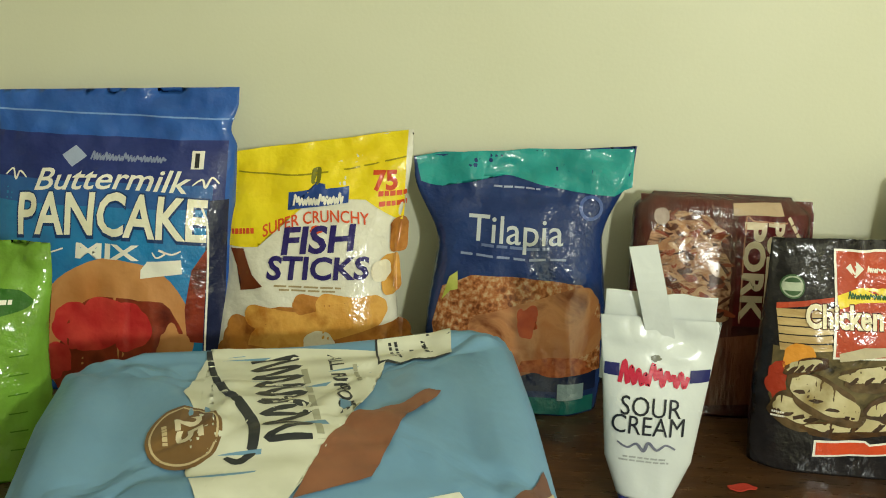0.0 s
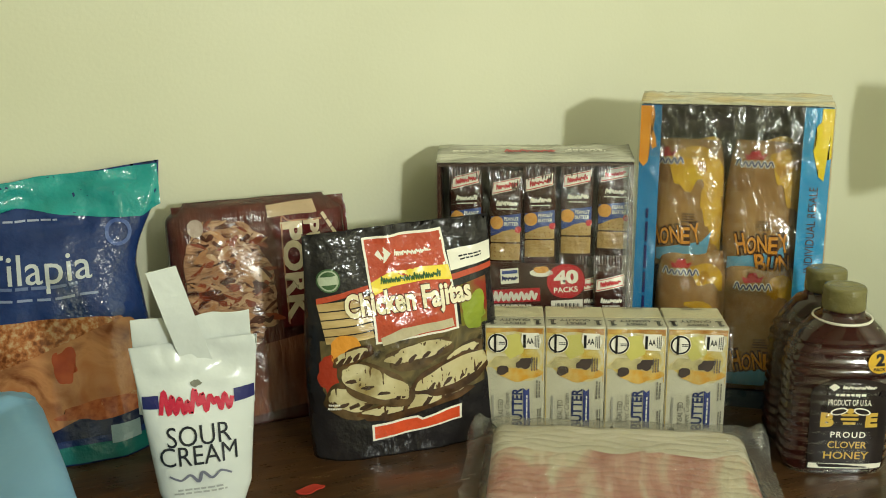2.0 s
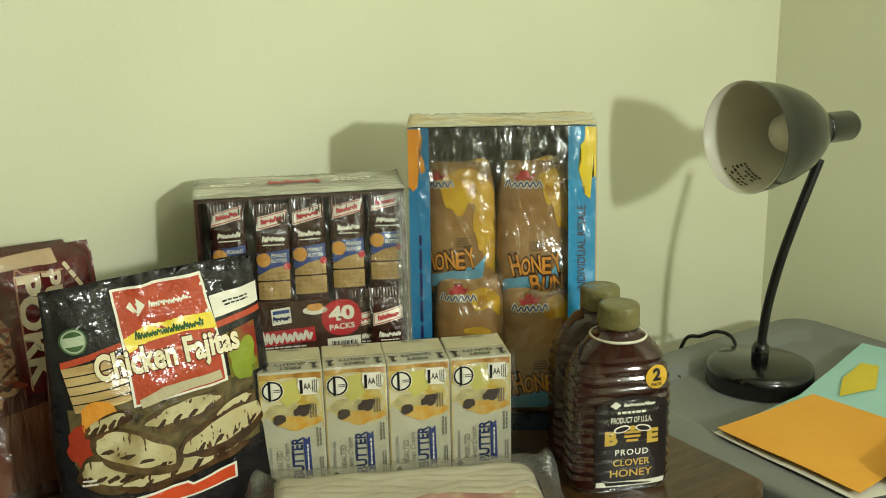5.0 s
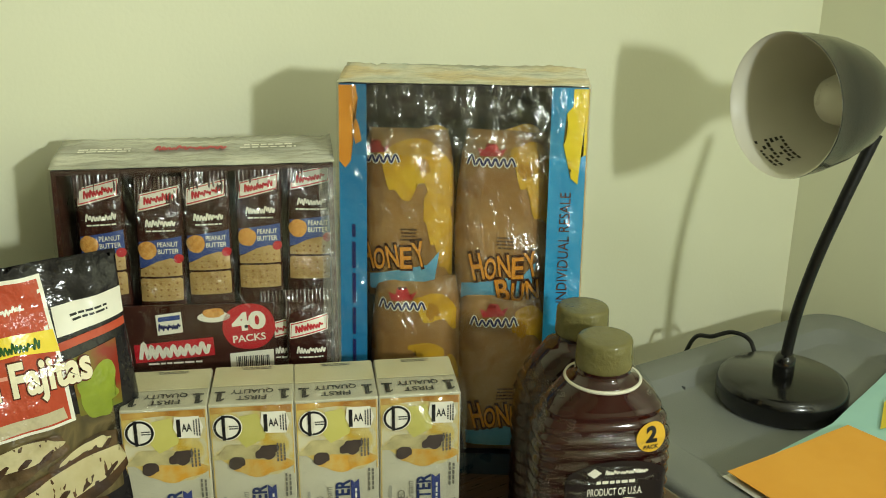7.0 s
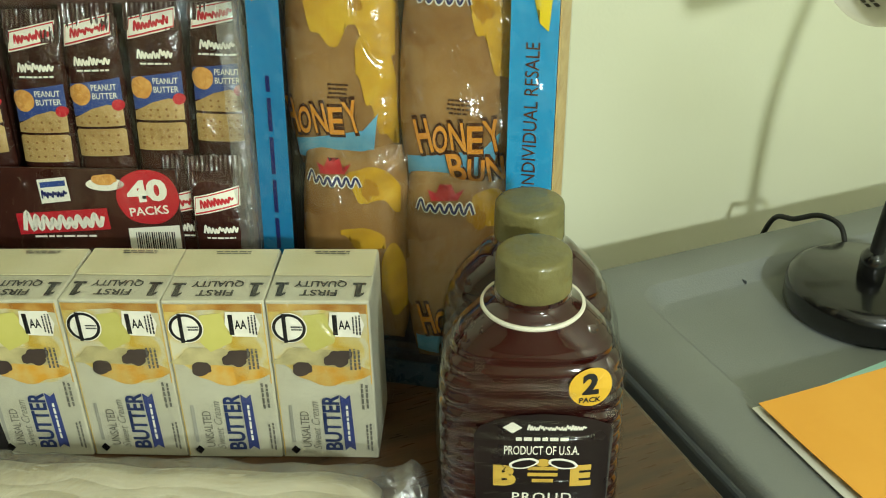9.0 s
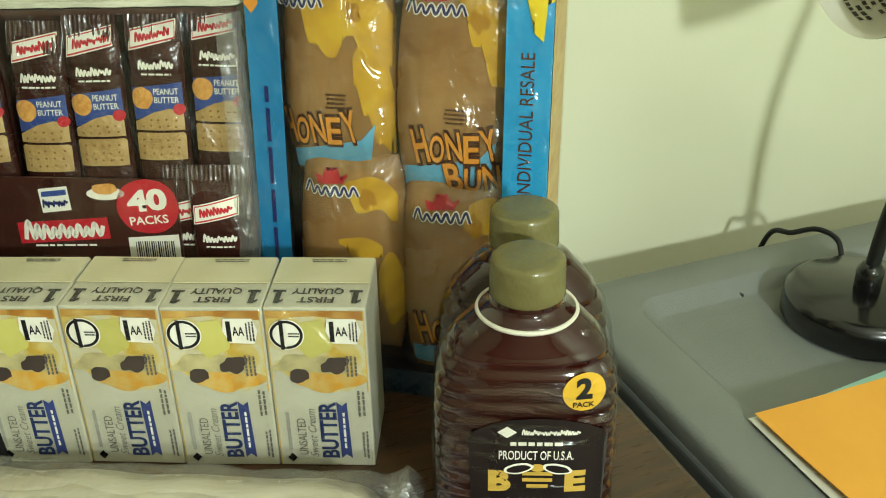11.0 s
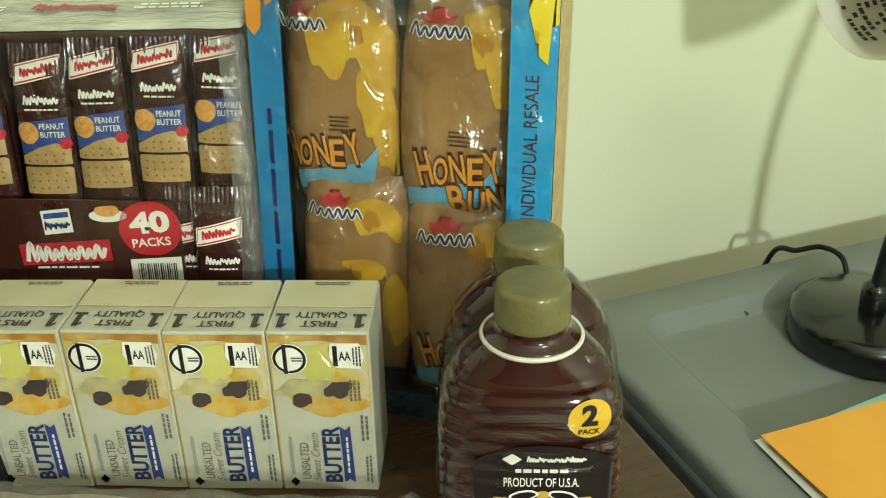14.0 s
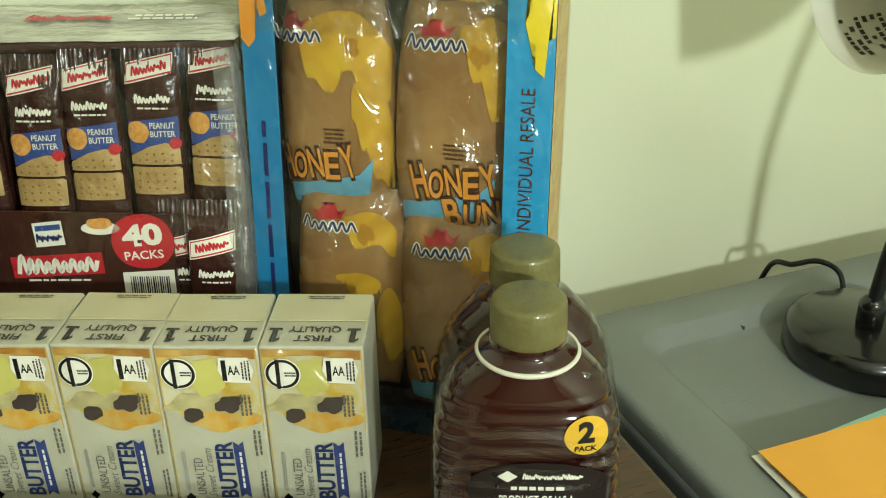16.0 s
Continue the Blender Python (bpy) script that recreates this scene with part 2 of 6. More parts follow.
def text(s, cx, cz, height, width=None, bold=0.0, turn=0.0, shear=0.0, arc=0.0, space=1.0, rise=0.0):
    """Lettering as a flat figure in x, z, its capital height and (squeezed) width given; arc: how far the middle rises."""
    cu = bpy.data.curves.new("lettering", "FONT")
    cu.body, cu.align_x, cu.align_y, cu.resolution_u, cu.offset, cu.shear, cu.space_character = s, "CENTER", "BOTTOM_BASELINE", 3, bold, shear, space
    ob = bpy.data.objects.new("lettering", cu)
    scene.collection.objects.link(ob)
    dg = bpy.context.evaluated_depsgraph_get()
    me = bpy.data.meshes.new_from_object(ob.evaluated_get(dg))
    bpy.data.objects.remove(ob)
    bm = bmesh.new()
    bm.from_mesh(me)
    bpy.data.meshes.remove(me)
    bmesh.ops.remove_doubles(bm, verts=bm.verts, dist=1e-5)
    xs = [v.co.x for v in bm.verts]
    mid, w = (min(xs) + max(xs)) / 2, max(xs) - min(xs)
    kz = height / 0.70
    kx = width / w if width else kz
    c, sn = math.cos(radians(turn)), math.sin(radians(turn))
    for v in bm.verts:
        u = (v.co.x - mid) / (w / 2)
        x, z = (v.co.x - mid) * kx, (v.co.y - 0.35) * kz + arc * (1 - u * u) + rise * u
        v.co = (cx + x * c - z * sn, 0, cz + x * sn + z * c)
    return bm


def word_shape(cx, cz, height, width, n, seed=0, turn=0.0, gap=0.25, rise=0.0, solid=False):
    """A plain wavy stroke (or a plain band, if solid) of a trade name's size, without lettering."""
    rnd = random.Random(seed)
    if solid:
        bm = rect(-width / 2, width / 2, -height / 2, height / 2 * 0.75)
    else:
        line, step = [], width / n
        for i in range(n):
            h = height if i == 0 else height * rnd.choice((0.66, 0.70, 0.74, 0.95))
            x = -width / 2 + i * step
            line += [(x + 0.12 * step, -height / 2 + 0.1 * height), (x + 0.42 * step, -height / 2 + h), (x + 0.66 * step, -height / 2 + rnd.choice((0.1, 0.1, 0.35)) * height), (x + 0.92 * step, -height / 2 + h * 0.8)]
        bm = stroke(line, max(0.27 * step, 0.17 * height), 0.0)
    c, sn = math.cos(radians(turn)), math.sin(radians(turn))
    for v in bm.verts:
        x, z = v.co.x, v.co.z + rise * v.co.x / width
        v.co = (cx + x * c - z * sn, 0, cz + x * sn + z * c)
    return bm


def bars(cx, cz, width, height, n, seed=0, turn=0.0):
    """Rows of small bars where writing is too small to read."""
    rnd = random.Random(seed)
    bm = bmesh.new()
    c, sn = math.cos(radians(turn)), math.sin(radians(turn))
    for i in range(n):
        z0 = height / 2 - (i + 1) * height / n + height / n * 0.25
        z1 = z0 + height / n * 0.5
        x = -width / 2 * rnd.uniform(0.75, 1.0)
        end = -x
        while x < end:
            w = min(rnd.uniform(0.08, 0.2) * width, end - x)
            bm.faces.new([bm.verts.new((cx + px * c - pz * sn, 0, cz + px * sn + pz * c)) for px, pz in ((x, z0), (x + w, z0), (x + w, z1), (x, z1))])
            x += w + width * 0.03
    return bm


def shift(bm, x, z):
    for v in bm.verts:
        v.co.x += x
        v.co.z += z
    return bm


def smoothstep(a, b, x):
    t = min(max((x - a) / (b - a), 0), 1)
    return t * t * (3 - 2 * t)


def pillow(width, h, depth, seed=0, crease=0.004, seal=0.0, zoff=lambda u: 0.0, bulge=None, edge=0.5, tilt=0.0):
    """A filled bag standing on its base: half-depths front and back over the outline.
    width(v): half width at height share v. Returns the front function and a mesh builder."""
    bulge = bulge or (lambda v: (1 - smoothstep(0.55, 1.0, v)) * 0.85 + 0.15 * (1 - smoothstep(0.9, 1.0, v)))

    def half(x, z):
        v = min(max(z / h, 0), 1)
        u = min(abs(x) / width(v), 1)
        d = depth / 2 * bulge(v) * (1 - u ** 2.6) ** edge
        amp = crease * (0.25 + 0.75 * (1 - u ** 4))
        k = noise.noise((x * 14 + seed * 9.1, z * 14, seed)) + 0.55 * noise.noise((x * 40 + seed, z * 26 + x * 20, seed + 4)) + 0.5 * abs(noise.noise((x * 22, z * 9, seed + 8)))
        k += 2.0 * smoothstep(0.74, 0.86, v) * (noise.noise((x * 24 + seed, z * 52, seed + 2)) + 0.8 * abs(noise.noise((x * 42, z * 26, seed + 6))) - 0.3)
        return d, amp * k

    def front(x, z):
        v = z / h
        z2 = z - zoff(x / width(min(max(v, 0), 1))) * smoothstep(0.2, 1, v)
        d, k = half(x, z2)
        return -d - k + tilt * z

    def build():
        bm = bmesh.new()
        nu, nv = 56, 76
        grids = []
        for side in (-1, 1):
            g = []
            for j in range(nv + 1):
                v = j / nv
                row = []
                for i in range(nu + 1):
                    u = -1 + 2 * i / nu
                    u = math.copysign(1 - (1 - abs(u)) ** 1.25, u)
                    x, z = u * width(v), v * h
                    zz = z + zoff(u) * smoothstep(0.2, 1, v)
                    d, k = half(x, z)
                    y = (-d - k if side < 0 else d * 0.8 - k * 0.6 + 0.0006) + tilt * zz
                    row.append(bm.verts.new((x, y, zz)))
                g.append(row)
            grids.append(g)
            for j in range(nv):
                for i in range(nu):
                    q = (g[j][i], g[j][i + 1], g[j + 1][i + 1], g[j + 1][i])
                    bm.faces.new(q if side < 0 else q[::-1])
        bmesh.ops.remove_doubles(bm, verts=bm.verts, dist=0.0009)
        f, b = grids
        # the base between front and back
        try:
            for i in range(nu):
                if all(v.is_valid for v in (f[0][i], f[0][i + 1], b[0][i], b[0][i + 1])):
                    vs = (f[0][i + 1], f[0][i], b[0][i], b[0][i + 1])
                    if len(set(vs)) == 4:
                        bm.faces.new(vs)
        except (ValueError, ReferenceError):
            pass
        return bm
    return front, build


# ---- the room ----
setting("wall_north", box(-3.2, 1.50, 0.0, 0.12, 0, 2.4), WALL, "cream painted wall behind the desk, plain and smooth", "wall")
setting("wall_east", box(1.50, 1.6, -3.6, 0.12, 0, 2.4), WALL_SIDE, "cream painted side wall beside the grey table", "wall")
# south and west walls and ceiling: out of view, added to bounce the light
setting("wall_south", box(-3.2, 1.50, -3.72, -3.6, 0, 2.4), WALL, "unseen plain cream painted wall, added across the room to bounce light", "wall")
setting("wall_west", box(-3.32, -3.2, -3.72, 0.12, 0, 2.4), WALL, "unseen plain cream painted wall, added to close the room and bounce light", "wall")
setting("ceiling", box(-3.32, 1.6, -3.72, 0.12, 2.4, 2.5), CEIL, "unseen plain off-white painted ceiling, added to bounce light", "ceiling")
setting("floor", box(-3.32, 1.6, -3.72, 0.12, -0.1, 0.0), FLOOR, "plain beige carpet floor", "floor")


def prism(points, z0, z1, bev=0.004, seg=2):
    """An upright slab over an outline of (x, y)."""
    bm = bmesh.new()
    f = bm.faces.new([bm.verts.new((x, y, z0)) for x, y in points])
    r = bmesh.ops.extrude_face_region(bm, geom=[f])
    for v in r["geom"]:
        if isinstance(v, bmesh.types.BMVert):
            v.co.z = z1
    bmesh.ops.recalc_face_normals(bm, faces=bm.faces)
    if bev:
        bmesh.ops.bevel(bm, geom=list(bm.edges), offset=bev, segments=seg, affect="EDGES", profile=0.5)
    return bm


def rounded(x0, x1, y0, y1, r, n=8):
    pts = []
    for cx, cy, a0 in ((x1 - r, y1 - r, 0), (x0 + r, y1 - r, 90), (x0 + r, y0 + r, 180), (x1 - r, y0 + r, 270)):
        for i in range(n + 1):
            a = radians(a0 + 90 * i / n)
            pts.append((cx + r * math.cos(a), cy + r * math.sin(a)))
    return pts


# ---- desk ----
def make_desk():
    d = thing("desk", "dark brown stained wooden desk with groceries on it", "desk", pose(0, 0, 0))
    part("desktop", prism([(-1.15, -0.62), (0.52, -0.62), (0.74, -0.565), (0.86, -0.525), (0.884, -0.505), (0.888, -0.015), (-1.15, -0.015)], 0.722, 0.75, 0.006, 3), WOOD, d, smooth=False)
    part("apron", box(-1.12, 0.86, -0.50, -0.48, 0.62, 0.7215), WOOD_EDGE, d, smooth=False)
    part("side_panel", box(0.845, 0.868, -0.479, -0.03, 0.0, 0.7215, 0.002), WOOD_EDGE, d, smooth=False)
    part("side_panel", box(-1.13, -1.107, -0.479, -0.03, 0.0, 0.7215, 0.002), WOOD_EDGE, d, smooth=False)
    part("back_panel", box(-1.106, 0.844, -0.05, -0.032, 0.1, 0.7215), WOOD_EDGE, d, smooth=False)


make_desk()


# ---- grey table ----
def make_table():
    t = thing("folding_table", "grey moulded plastic table with a sunken top, beside the desk", "table", pose(0, 0, 0))
    x0, x1, y0, y1, z = 0.945, 1.458, -1.15, -0.103, 0.706
    part("skirt", prism(rounded(x0 - 0.004, x1 + 0.004, y0 - 0.004, y1 + 0.004, 0.05), z - 0.058, z - 0.020, 0.005, 3), GREY_DK, t, "dark grey plastic edge", smooth=False)
    ring = lambda k, r: rounded(x0 + k, x1 - k, y0 + k, y1 - k, r)
    well = lambda k: rounded(1.003 + k, x1 - 0.05 - k, y0 + 0.055 + k, -0.154 - k, 0.030 - k * 0.5)
    bm = bmesh.new()
    rings = [[bm.verts.new((x, y, zz)) for x, y in pts] for pts, zz in ((ring(0, 0.05), z - 0.05), (ring(0, 0.05), z - 0.008), (ring(0.002, 0.049), z - 0.003), (ring(0.008, 0.046), z), (well(-0.004), z), (well(-0.001), z - 0.001), (well(0.010), z - 0.0145), (well(0.014), z - 0.016))]
    n = len(rings[0])
    for a, b in zip(rings, rings[1:]):
        for i in range(n):
            bm.faces.new((a[i], a[(i + 1) % n], b[(i + 1) % n], b[i]))
    bm.faces.new(rings[-1])
    bm.faces.new(rings[0][::-1])
    bmesh.ops.recalc_face_normals(bm, faces=bm.faces)
    part("tabletop", bm, GREY, t)
    part("moulded_seam", prism([(1.1185, -0.1545), (1.1198, -0.1545), (1.1225, -0.1665), (1.1212, -0.1665)], z - 0.0155, z - 0.0120, 0, 1), GREY_DK, t, smooth=False)
    for x, y in ((x0 + 0.06, y0 + 0.06), (x1 - 0.06, y0 + 0.06), (x0 + 0.06, y1 - 0.06), (x1 - 0.06, y1 - 0.06)):
        part("leg", shift3(lathe([(0.016, 0.0), (0.016, 0.655)], 16), x, y), GREY_DK, t)


def shift3(bm, x, y, z=0.0):
    for v in bm.verts:
        v.co += Vector((x, y, z))
    return bm


make_table()


# ---- desk lamp ----
def make_lamp():
    l = thing("desk_lamp", "black gooseneck desk lamp with white-lined bell shade on the grey table", "lamp", pose(1.199, -0.243, 0.6905))
    part("base", lathe([(0.0001, 0.0), (0.071, 0.0), (0.0745, 0.004), (0.0745, 0.022), (0.072, 0.0295), (0.064, 0.0335), (0.0001, 0.0355)], 64, False), BLACK, l, "round glossy black base")
    part("collar", shift3(lathe([(0.0001, 0.03), (0.012, 0.03), (0.012, 0.058), (0.008, 0.064), (0.0001, 0.064)], 24, False), -0.006, -0.004), BLACK, l)
    neck = [(-0.006, -0.004, 0.046), (-0.008, -0.012, 0.112), (-0.008, -0.028, 0.184), (0.0, -0.044, 0.252), (0.018, -0.059, 0.328)]
    part("gooseneck", tube(neck, 0.0065, 14, 16), BLACKRUB, l)
    m = Matrix.Translation((0.018, -0.059, 0.368)) @ Euler((0, radians(-90), radians(-4))).to_matrix().to_4x4()
    shade = part("shade", lathe([(0.020, 0.0), (0.026, 0.012), (0.040, 0.03), (0.054, 0.055), (0.063, 0.085), (0.068, 0.115), (0.0695, 0.137), (0.0700, 0.138), (0.0695, 0.139)], 56, False), BLACK, l, "black bell shade, white inside", m=m)
    part("reflector", lathe([(0.017, 0.001), (0.024, 0.014), (0.038, 0.032), (0.052, 0.057), (0.061, 0.087), (0.066, 0.116), (0.0675, 0.137), (0.0698, 0.1392)], 56, False), SHADE_IN, shade, "white enamel lining")
    part("bulb", lathe([(0.0001, 0.085), (0.012, 0.084), (0.023, 0.072), (0.027, 0.056), (0.024, 0.04), (0.015, 0.022), (0.013, 0.002), (0.0001, 0.002)], 32, False), CLEARBULB, shade, "frosted white bulb, unlit")
    part("socket_cap", lathe([(0.0001, -0.055), (0.017, -0.054), (0.020, -0.048), (0.020, -0.004), (0.022, 0.003), (0.0001, 0.004)], 32, False), BLACK, shade)
    part("switch", shift3(lathe([(0.0001, -0.062), (0.006, -0.061), (0.006, -0.054), (0.0001, -0.054)], 16, False), 0, 0), BLACKRUB, shade)
    lab = bmesh.new()
    rnd = random.Random(3)
    for k in range(6):
        h, a = 0.088 + 0.0062 * k, radians(134)
        while a < radians(134 + 30):
            d = rnd.uniform(0.03, 0.09)
            if rnd.random() < 0.85:
                q = []
                for aa, hh in ((a, h), (a + d, h), (a + d, h + 0.0033), (a, h + 0.0033)):
                    rr = np.interp(hh, [0.057, 0.087, 0.116, 0.137], [0.052, 0.061, 0.066, 0.0675]) - 0.0008
                    q.append(lab.verts.new((rr * math.cos(aa), rr * math.sin(aa), hh)))
                lab.faces.new(q)
            a += d + 0.025
    part("warning_label", lab, mat("grey_label_ink", "4A463E", "3C3933", rough=0.5), shade, "small black printed warning label")
    part("power_cord", tube([(0.03, 0.064, 0.016), (0.037, 0.083, 0.036), (0.028, 0.104, 0.041), (0.012, 0.122, 0.032), (0.005, 0.146, 0.021), (0.002, 0.168, -0.04)], 0.0028, 8), BLACKRUB, l)


make_lamp()


# ---- boxes ----
FILM2 = film_mat("wrinkled_film", 1.0, 44, 0.06, (1, 1, 0.6), rough=0.085)
SLEEVE = film_mat("crinkled_sleeve", 1.0, 34, 0.06, (1, 1, 0.5), rough=0.12)
FOLD = mat("milky_film_fold", "CFCDBC", "A3A193", rough=0.2, scale=16, bump=1.0, bscale=38, stretch=(1, 3, 1), rvar=0.08)
DKBROWN = print_mat("43241C", "381E17", rough=0.3)
WRAPBROWN = print_mat("42241D", "321A15", rough=0.2, bump=0.7, bscale=60)
CRIMP = mat("crimped_foil_film", "4E3430", "33201C", rough=0.16, scale=40, bump=0.8, bscale=60, coat=0.5)
REDP = print_mat("C02A33", "B4242D", rough=0.3)
CREAM = print_mat("EFEBDD", "E7E2D2", rough=0.3)
NAVY = print_mat("252A66", "1E2358", rough=0.3)
ROYAL = print_mat("3C5092", "354784", rough=0.3)
BISCUIT = mat("golden_biscuit", "BA9C64", "A2824C", rough=0.5, scale=40, bump=0.4, bscale=120)
BISCUIT_DK = mat("biscuit_holes", "7A5428", "8E6634", rough=0.7, scale=60)
YELLOW = print_mat("F0D532", "E7CB25", rough=0.25)
GOLD = print_mat("D9AE35", "CDA12B", rough=0.3)
FLAT = Sheet(lambda x, z: -0.0026, 0)


def film_box(x0, x1, y0, y1, z0, z1, bev=0.004, amp=0.0012):
    bm = box(x0, x1, y0, y1, z0, z1, bev, 2)
    bmesh.ops.subdivide_edges(bm, edges=[e for e in bm.edges if e.calc_length() > 0.02], cuts=12, use_grid_fill=True)
    for v in bm.verts:
        v.co += Vector((0, 1, 0)) * amp * noise.noise(v.co * 60) + Vector((0, 0, 1)) * amp * noise.noise(v.co * 50 + Vector((5, 0, 0)))
    return bm


def tray_parts(t, w, h, d, material, k=0.004):
    part("back_board", box(-w / 2, w / 2, d - k, d, 0, h), material, t, smooth=False)
    part("side_board", box(-w / 2, -w / 2 + k, 0, d - k, 0, h), material, t, smooth=False)
    part("side_board", box(w / 2 - k, w / 2, 0, d - k, 0, h), material, t, smooth=False)
    part("top_board", box(-w / 2 + k, w / 2 - k, 0, d - k, h - k, h), material, t, smooth=False)
    part("bottom_board", box(-w / 2 + k, w / 2 - k, 0, d - k, 0, k), material, t, smooth=False)


def cracker_pack(c, x, z0, z1, y, seed, biscuits=True, tilt=0.0):
    """One slim wrapper of sandwich cookies with its prints."""
    w = 0.0195
    h = z1 - z0
    f, build = pillow(lambda v: w, h, 0.016, seed, 0.0012, bulge=lambda v: 1 - 0.75 * smoothstep(0.86, 1, v), edge=0.4)
    p = part("wrapper", build(), WRAPBROWN, c, "brown printed wrapper", m=pose(x, y, z0, 0, tilt, 0))
    s = Sheet(f, 0.006, p.data)
    t = z1 - 0.268 if biscuits else z1 - 0.265
    q = lambda z: z - z0 + t + (0.0185 if biscuits else 0.002)
    s.lay("logo_panel", poly([(-0.0168, q(0.2312)), (0.0160, q(0.2385)), (0.0168, q(0.2528)), (-0.0160, q(0.2455))]), CREAM, p, 1)
    s.lay("logo_panel", poly([(-0.0160, q(0.2322)), (0.0152, q(0.2392)), (0.0160, q(0.2518)), (-0.0152, q(0.2448))]), REDP, p, 1.5)
    s.lay("logo_panel", poly([(-0.0155, q(0.2335)), (0.0147, q(0.2402)), (0.0155, q(0.2508)), (-0.0147, q(0.2441))]), CREAM, p, 2)
    s.lay("logo_shape", word_shape(0, q(0.2421), 0.0066, 0.025, 5, seed, 12, gap=0.42), REDP, p, 3)
    s.lay("name_shape", word_shape(0.001, q(0.2215), 0.0066, 0.025, 5, seed + 9, 2, gap=0.45), CREAM, p, 1)
    s.lay("small_print", bars(0.001, q(0.2150), 0.027, 0.0025, 1, seed), CREAM, p, 1)
    bm = bmesh.new()
    rows = []
    for j in range(7):
        v = j / 6
        rows.append([bm.verts.new((-0.019 + 0.038 * i / 38, -0.0045 + 0.0005 * math.sin(i * 1.9) + 0.005 * v + 0.0015 * noise.noise((i * 0.2, v * 2, seed)), h - 0.012 + 0.022 * v + 0.0012 * noise.noise((i * 0.3, seed, 2)))) for i in range(39)])
    for a, b in zip(rows, rows[1:]):
        for i in range(38):
            bm.faces.new((a[i], a[i + 1], b[i + 1], b[i]))
    part("crimped_end", bm, CRIMP, p, "crimped shiny wrapper end")
    if biscuits:
        s.lay("blue_band", poly([(-0.0175, q(0.1825)), (0.0175, q(0.1905)), (0.0175, q(0.2095)), (-0.0175, q(0.2055))]), ROYAL, p, 1)
        s.lay("text", text("PEANUT", 0.0065, q(0.2032), 0.0042, 0.017, 0.01), CREAM, p, 2)
        s.lay("text", text("BUTTER", 0.0065, q(0.1972), 0.0042, 0.017, 0.01), CREAM, p, 2)
        s.lay("spread_swirl", blob(-0.0105, q(0.1985), 0.0078, 0.0078, 0.05, seed), mat("peanut_swirl", "C98A3E", "E0AA5C", rough=0.35, scale=160, dist=2), p, 3)
        s.lay("biscuit", poly([(-0.0172, q(0.1755)), (0.0172, q(0.1755)), (0.0172, q(0.1885)), (0.008, q(0.1912)), (-0.003, q(0.1885)), (-0.0172, q(0.1815))]), BISCUIT, p, 3)
        s.lay("biscuit", poly([(-0.0172, q(0.154)), (0.0172, q(0.154)), (0.0175, q(0.172)), (0.0158, q(0.1738)), (-0.0158, q(0.1738)), (-0.0175, q(0.172))]), BISCUIT, p, 3)
        holes = bmesh.new()
        rnd = random.Random(seed)
        for zz in (0.1585, 0.1635, 0.1688, 0.1785, 0.183):
            for xx in (-0.012, -0.006, 0.0, 0.006, 0.012):
                if zz > 0.18 and xx < -0.008:
                    continue
                a, b = xx + rnd.uniform(-0.0008, 0.0008), q(zz) + rnd.uniform(-0.0006, 0.0006)
                holes.faces.new([holes.verts.new((a + 0.0010 * math.cos(k), 0, b + 0.0009 * math.sin(k))) for k in np.arange(0, 6.2, 1.05)])
        s.lay("biscuit_dots", holes, BISCUIT_DK, p, 4)
        s.lay("red_spot", blob(0.0148, q(0.1905), 0.004, 0.004), REDP, p, 5)
    return p


def top_wedge(c, w, h, d, up, material, label):
    """The raised, crumpled top that rises to the back."""
    bm = bmesh.new()
    nx, ny = 40, 8
    g = []
    for j in range(ny + 1):
        q = j / ny
        row = []
        for i in range(nx + 1):
            x = -w / 2 - 0.001 + (w + 0.002) * i / nx
            e = 0.0028 * noise.noise((x * 45, q * 4, 3)) + 0.002 * abs(noise.noise((x * 90, q * 3, 8)))
            row.append(bm.verts.new((x, -0.003 + (d + 0.003) * q, h + 0.0012 + up * q ** 0.85 + e * (0.3 + q))))
        g.append(row)
    for j in range(ny):
        for i in range(nx):
            bm.faces.new((g[j][i], g[j][i + 1], g[j + 1][i + 1], g[j + 1][i]))
    low = [bm.verts.new((v.co.x, d, h + 0.0008)) for v in g[ny]]
    for i in range(nx):
        bm.faces.new((g[ny][i], g[ny][i + 1], low[i + 1], low[i]))
    for k, i in ((0, 0), (1, nx)):
        fan = [g[j][i] for j in range(ny + 1)] + [low[i]]
        bm.faces.new(fan if k else fan[::-1])
    bmesh.ops.recalc_face_normals(bm, faces=bm.faces)
    return part("crumpled_top", bm, material, c, label)


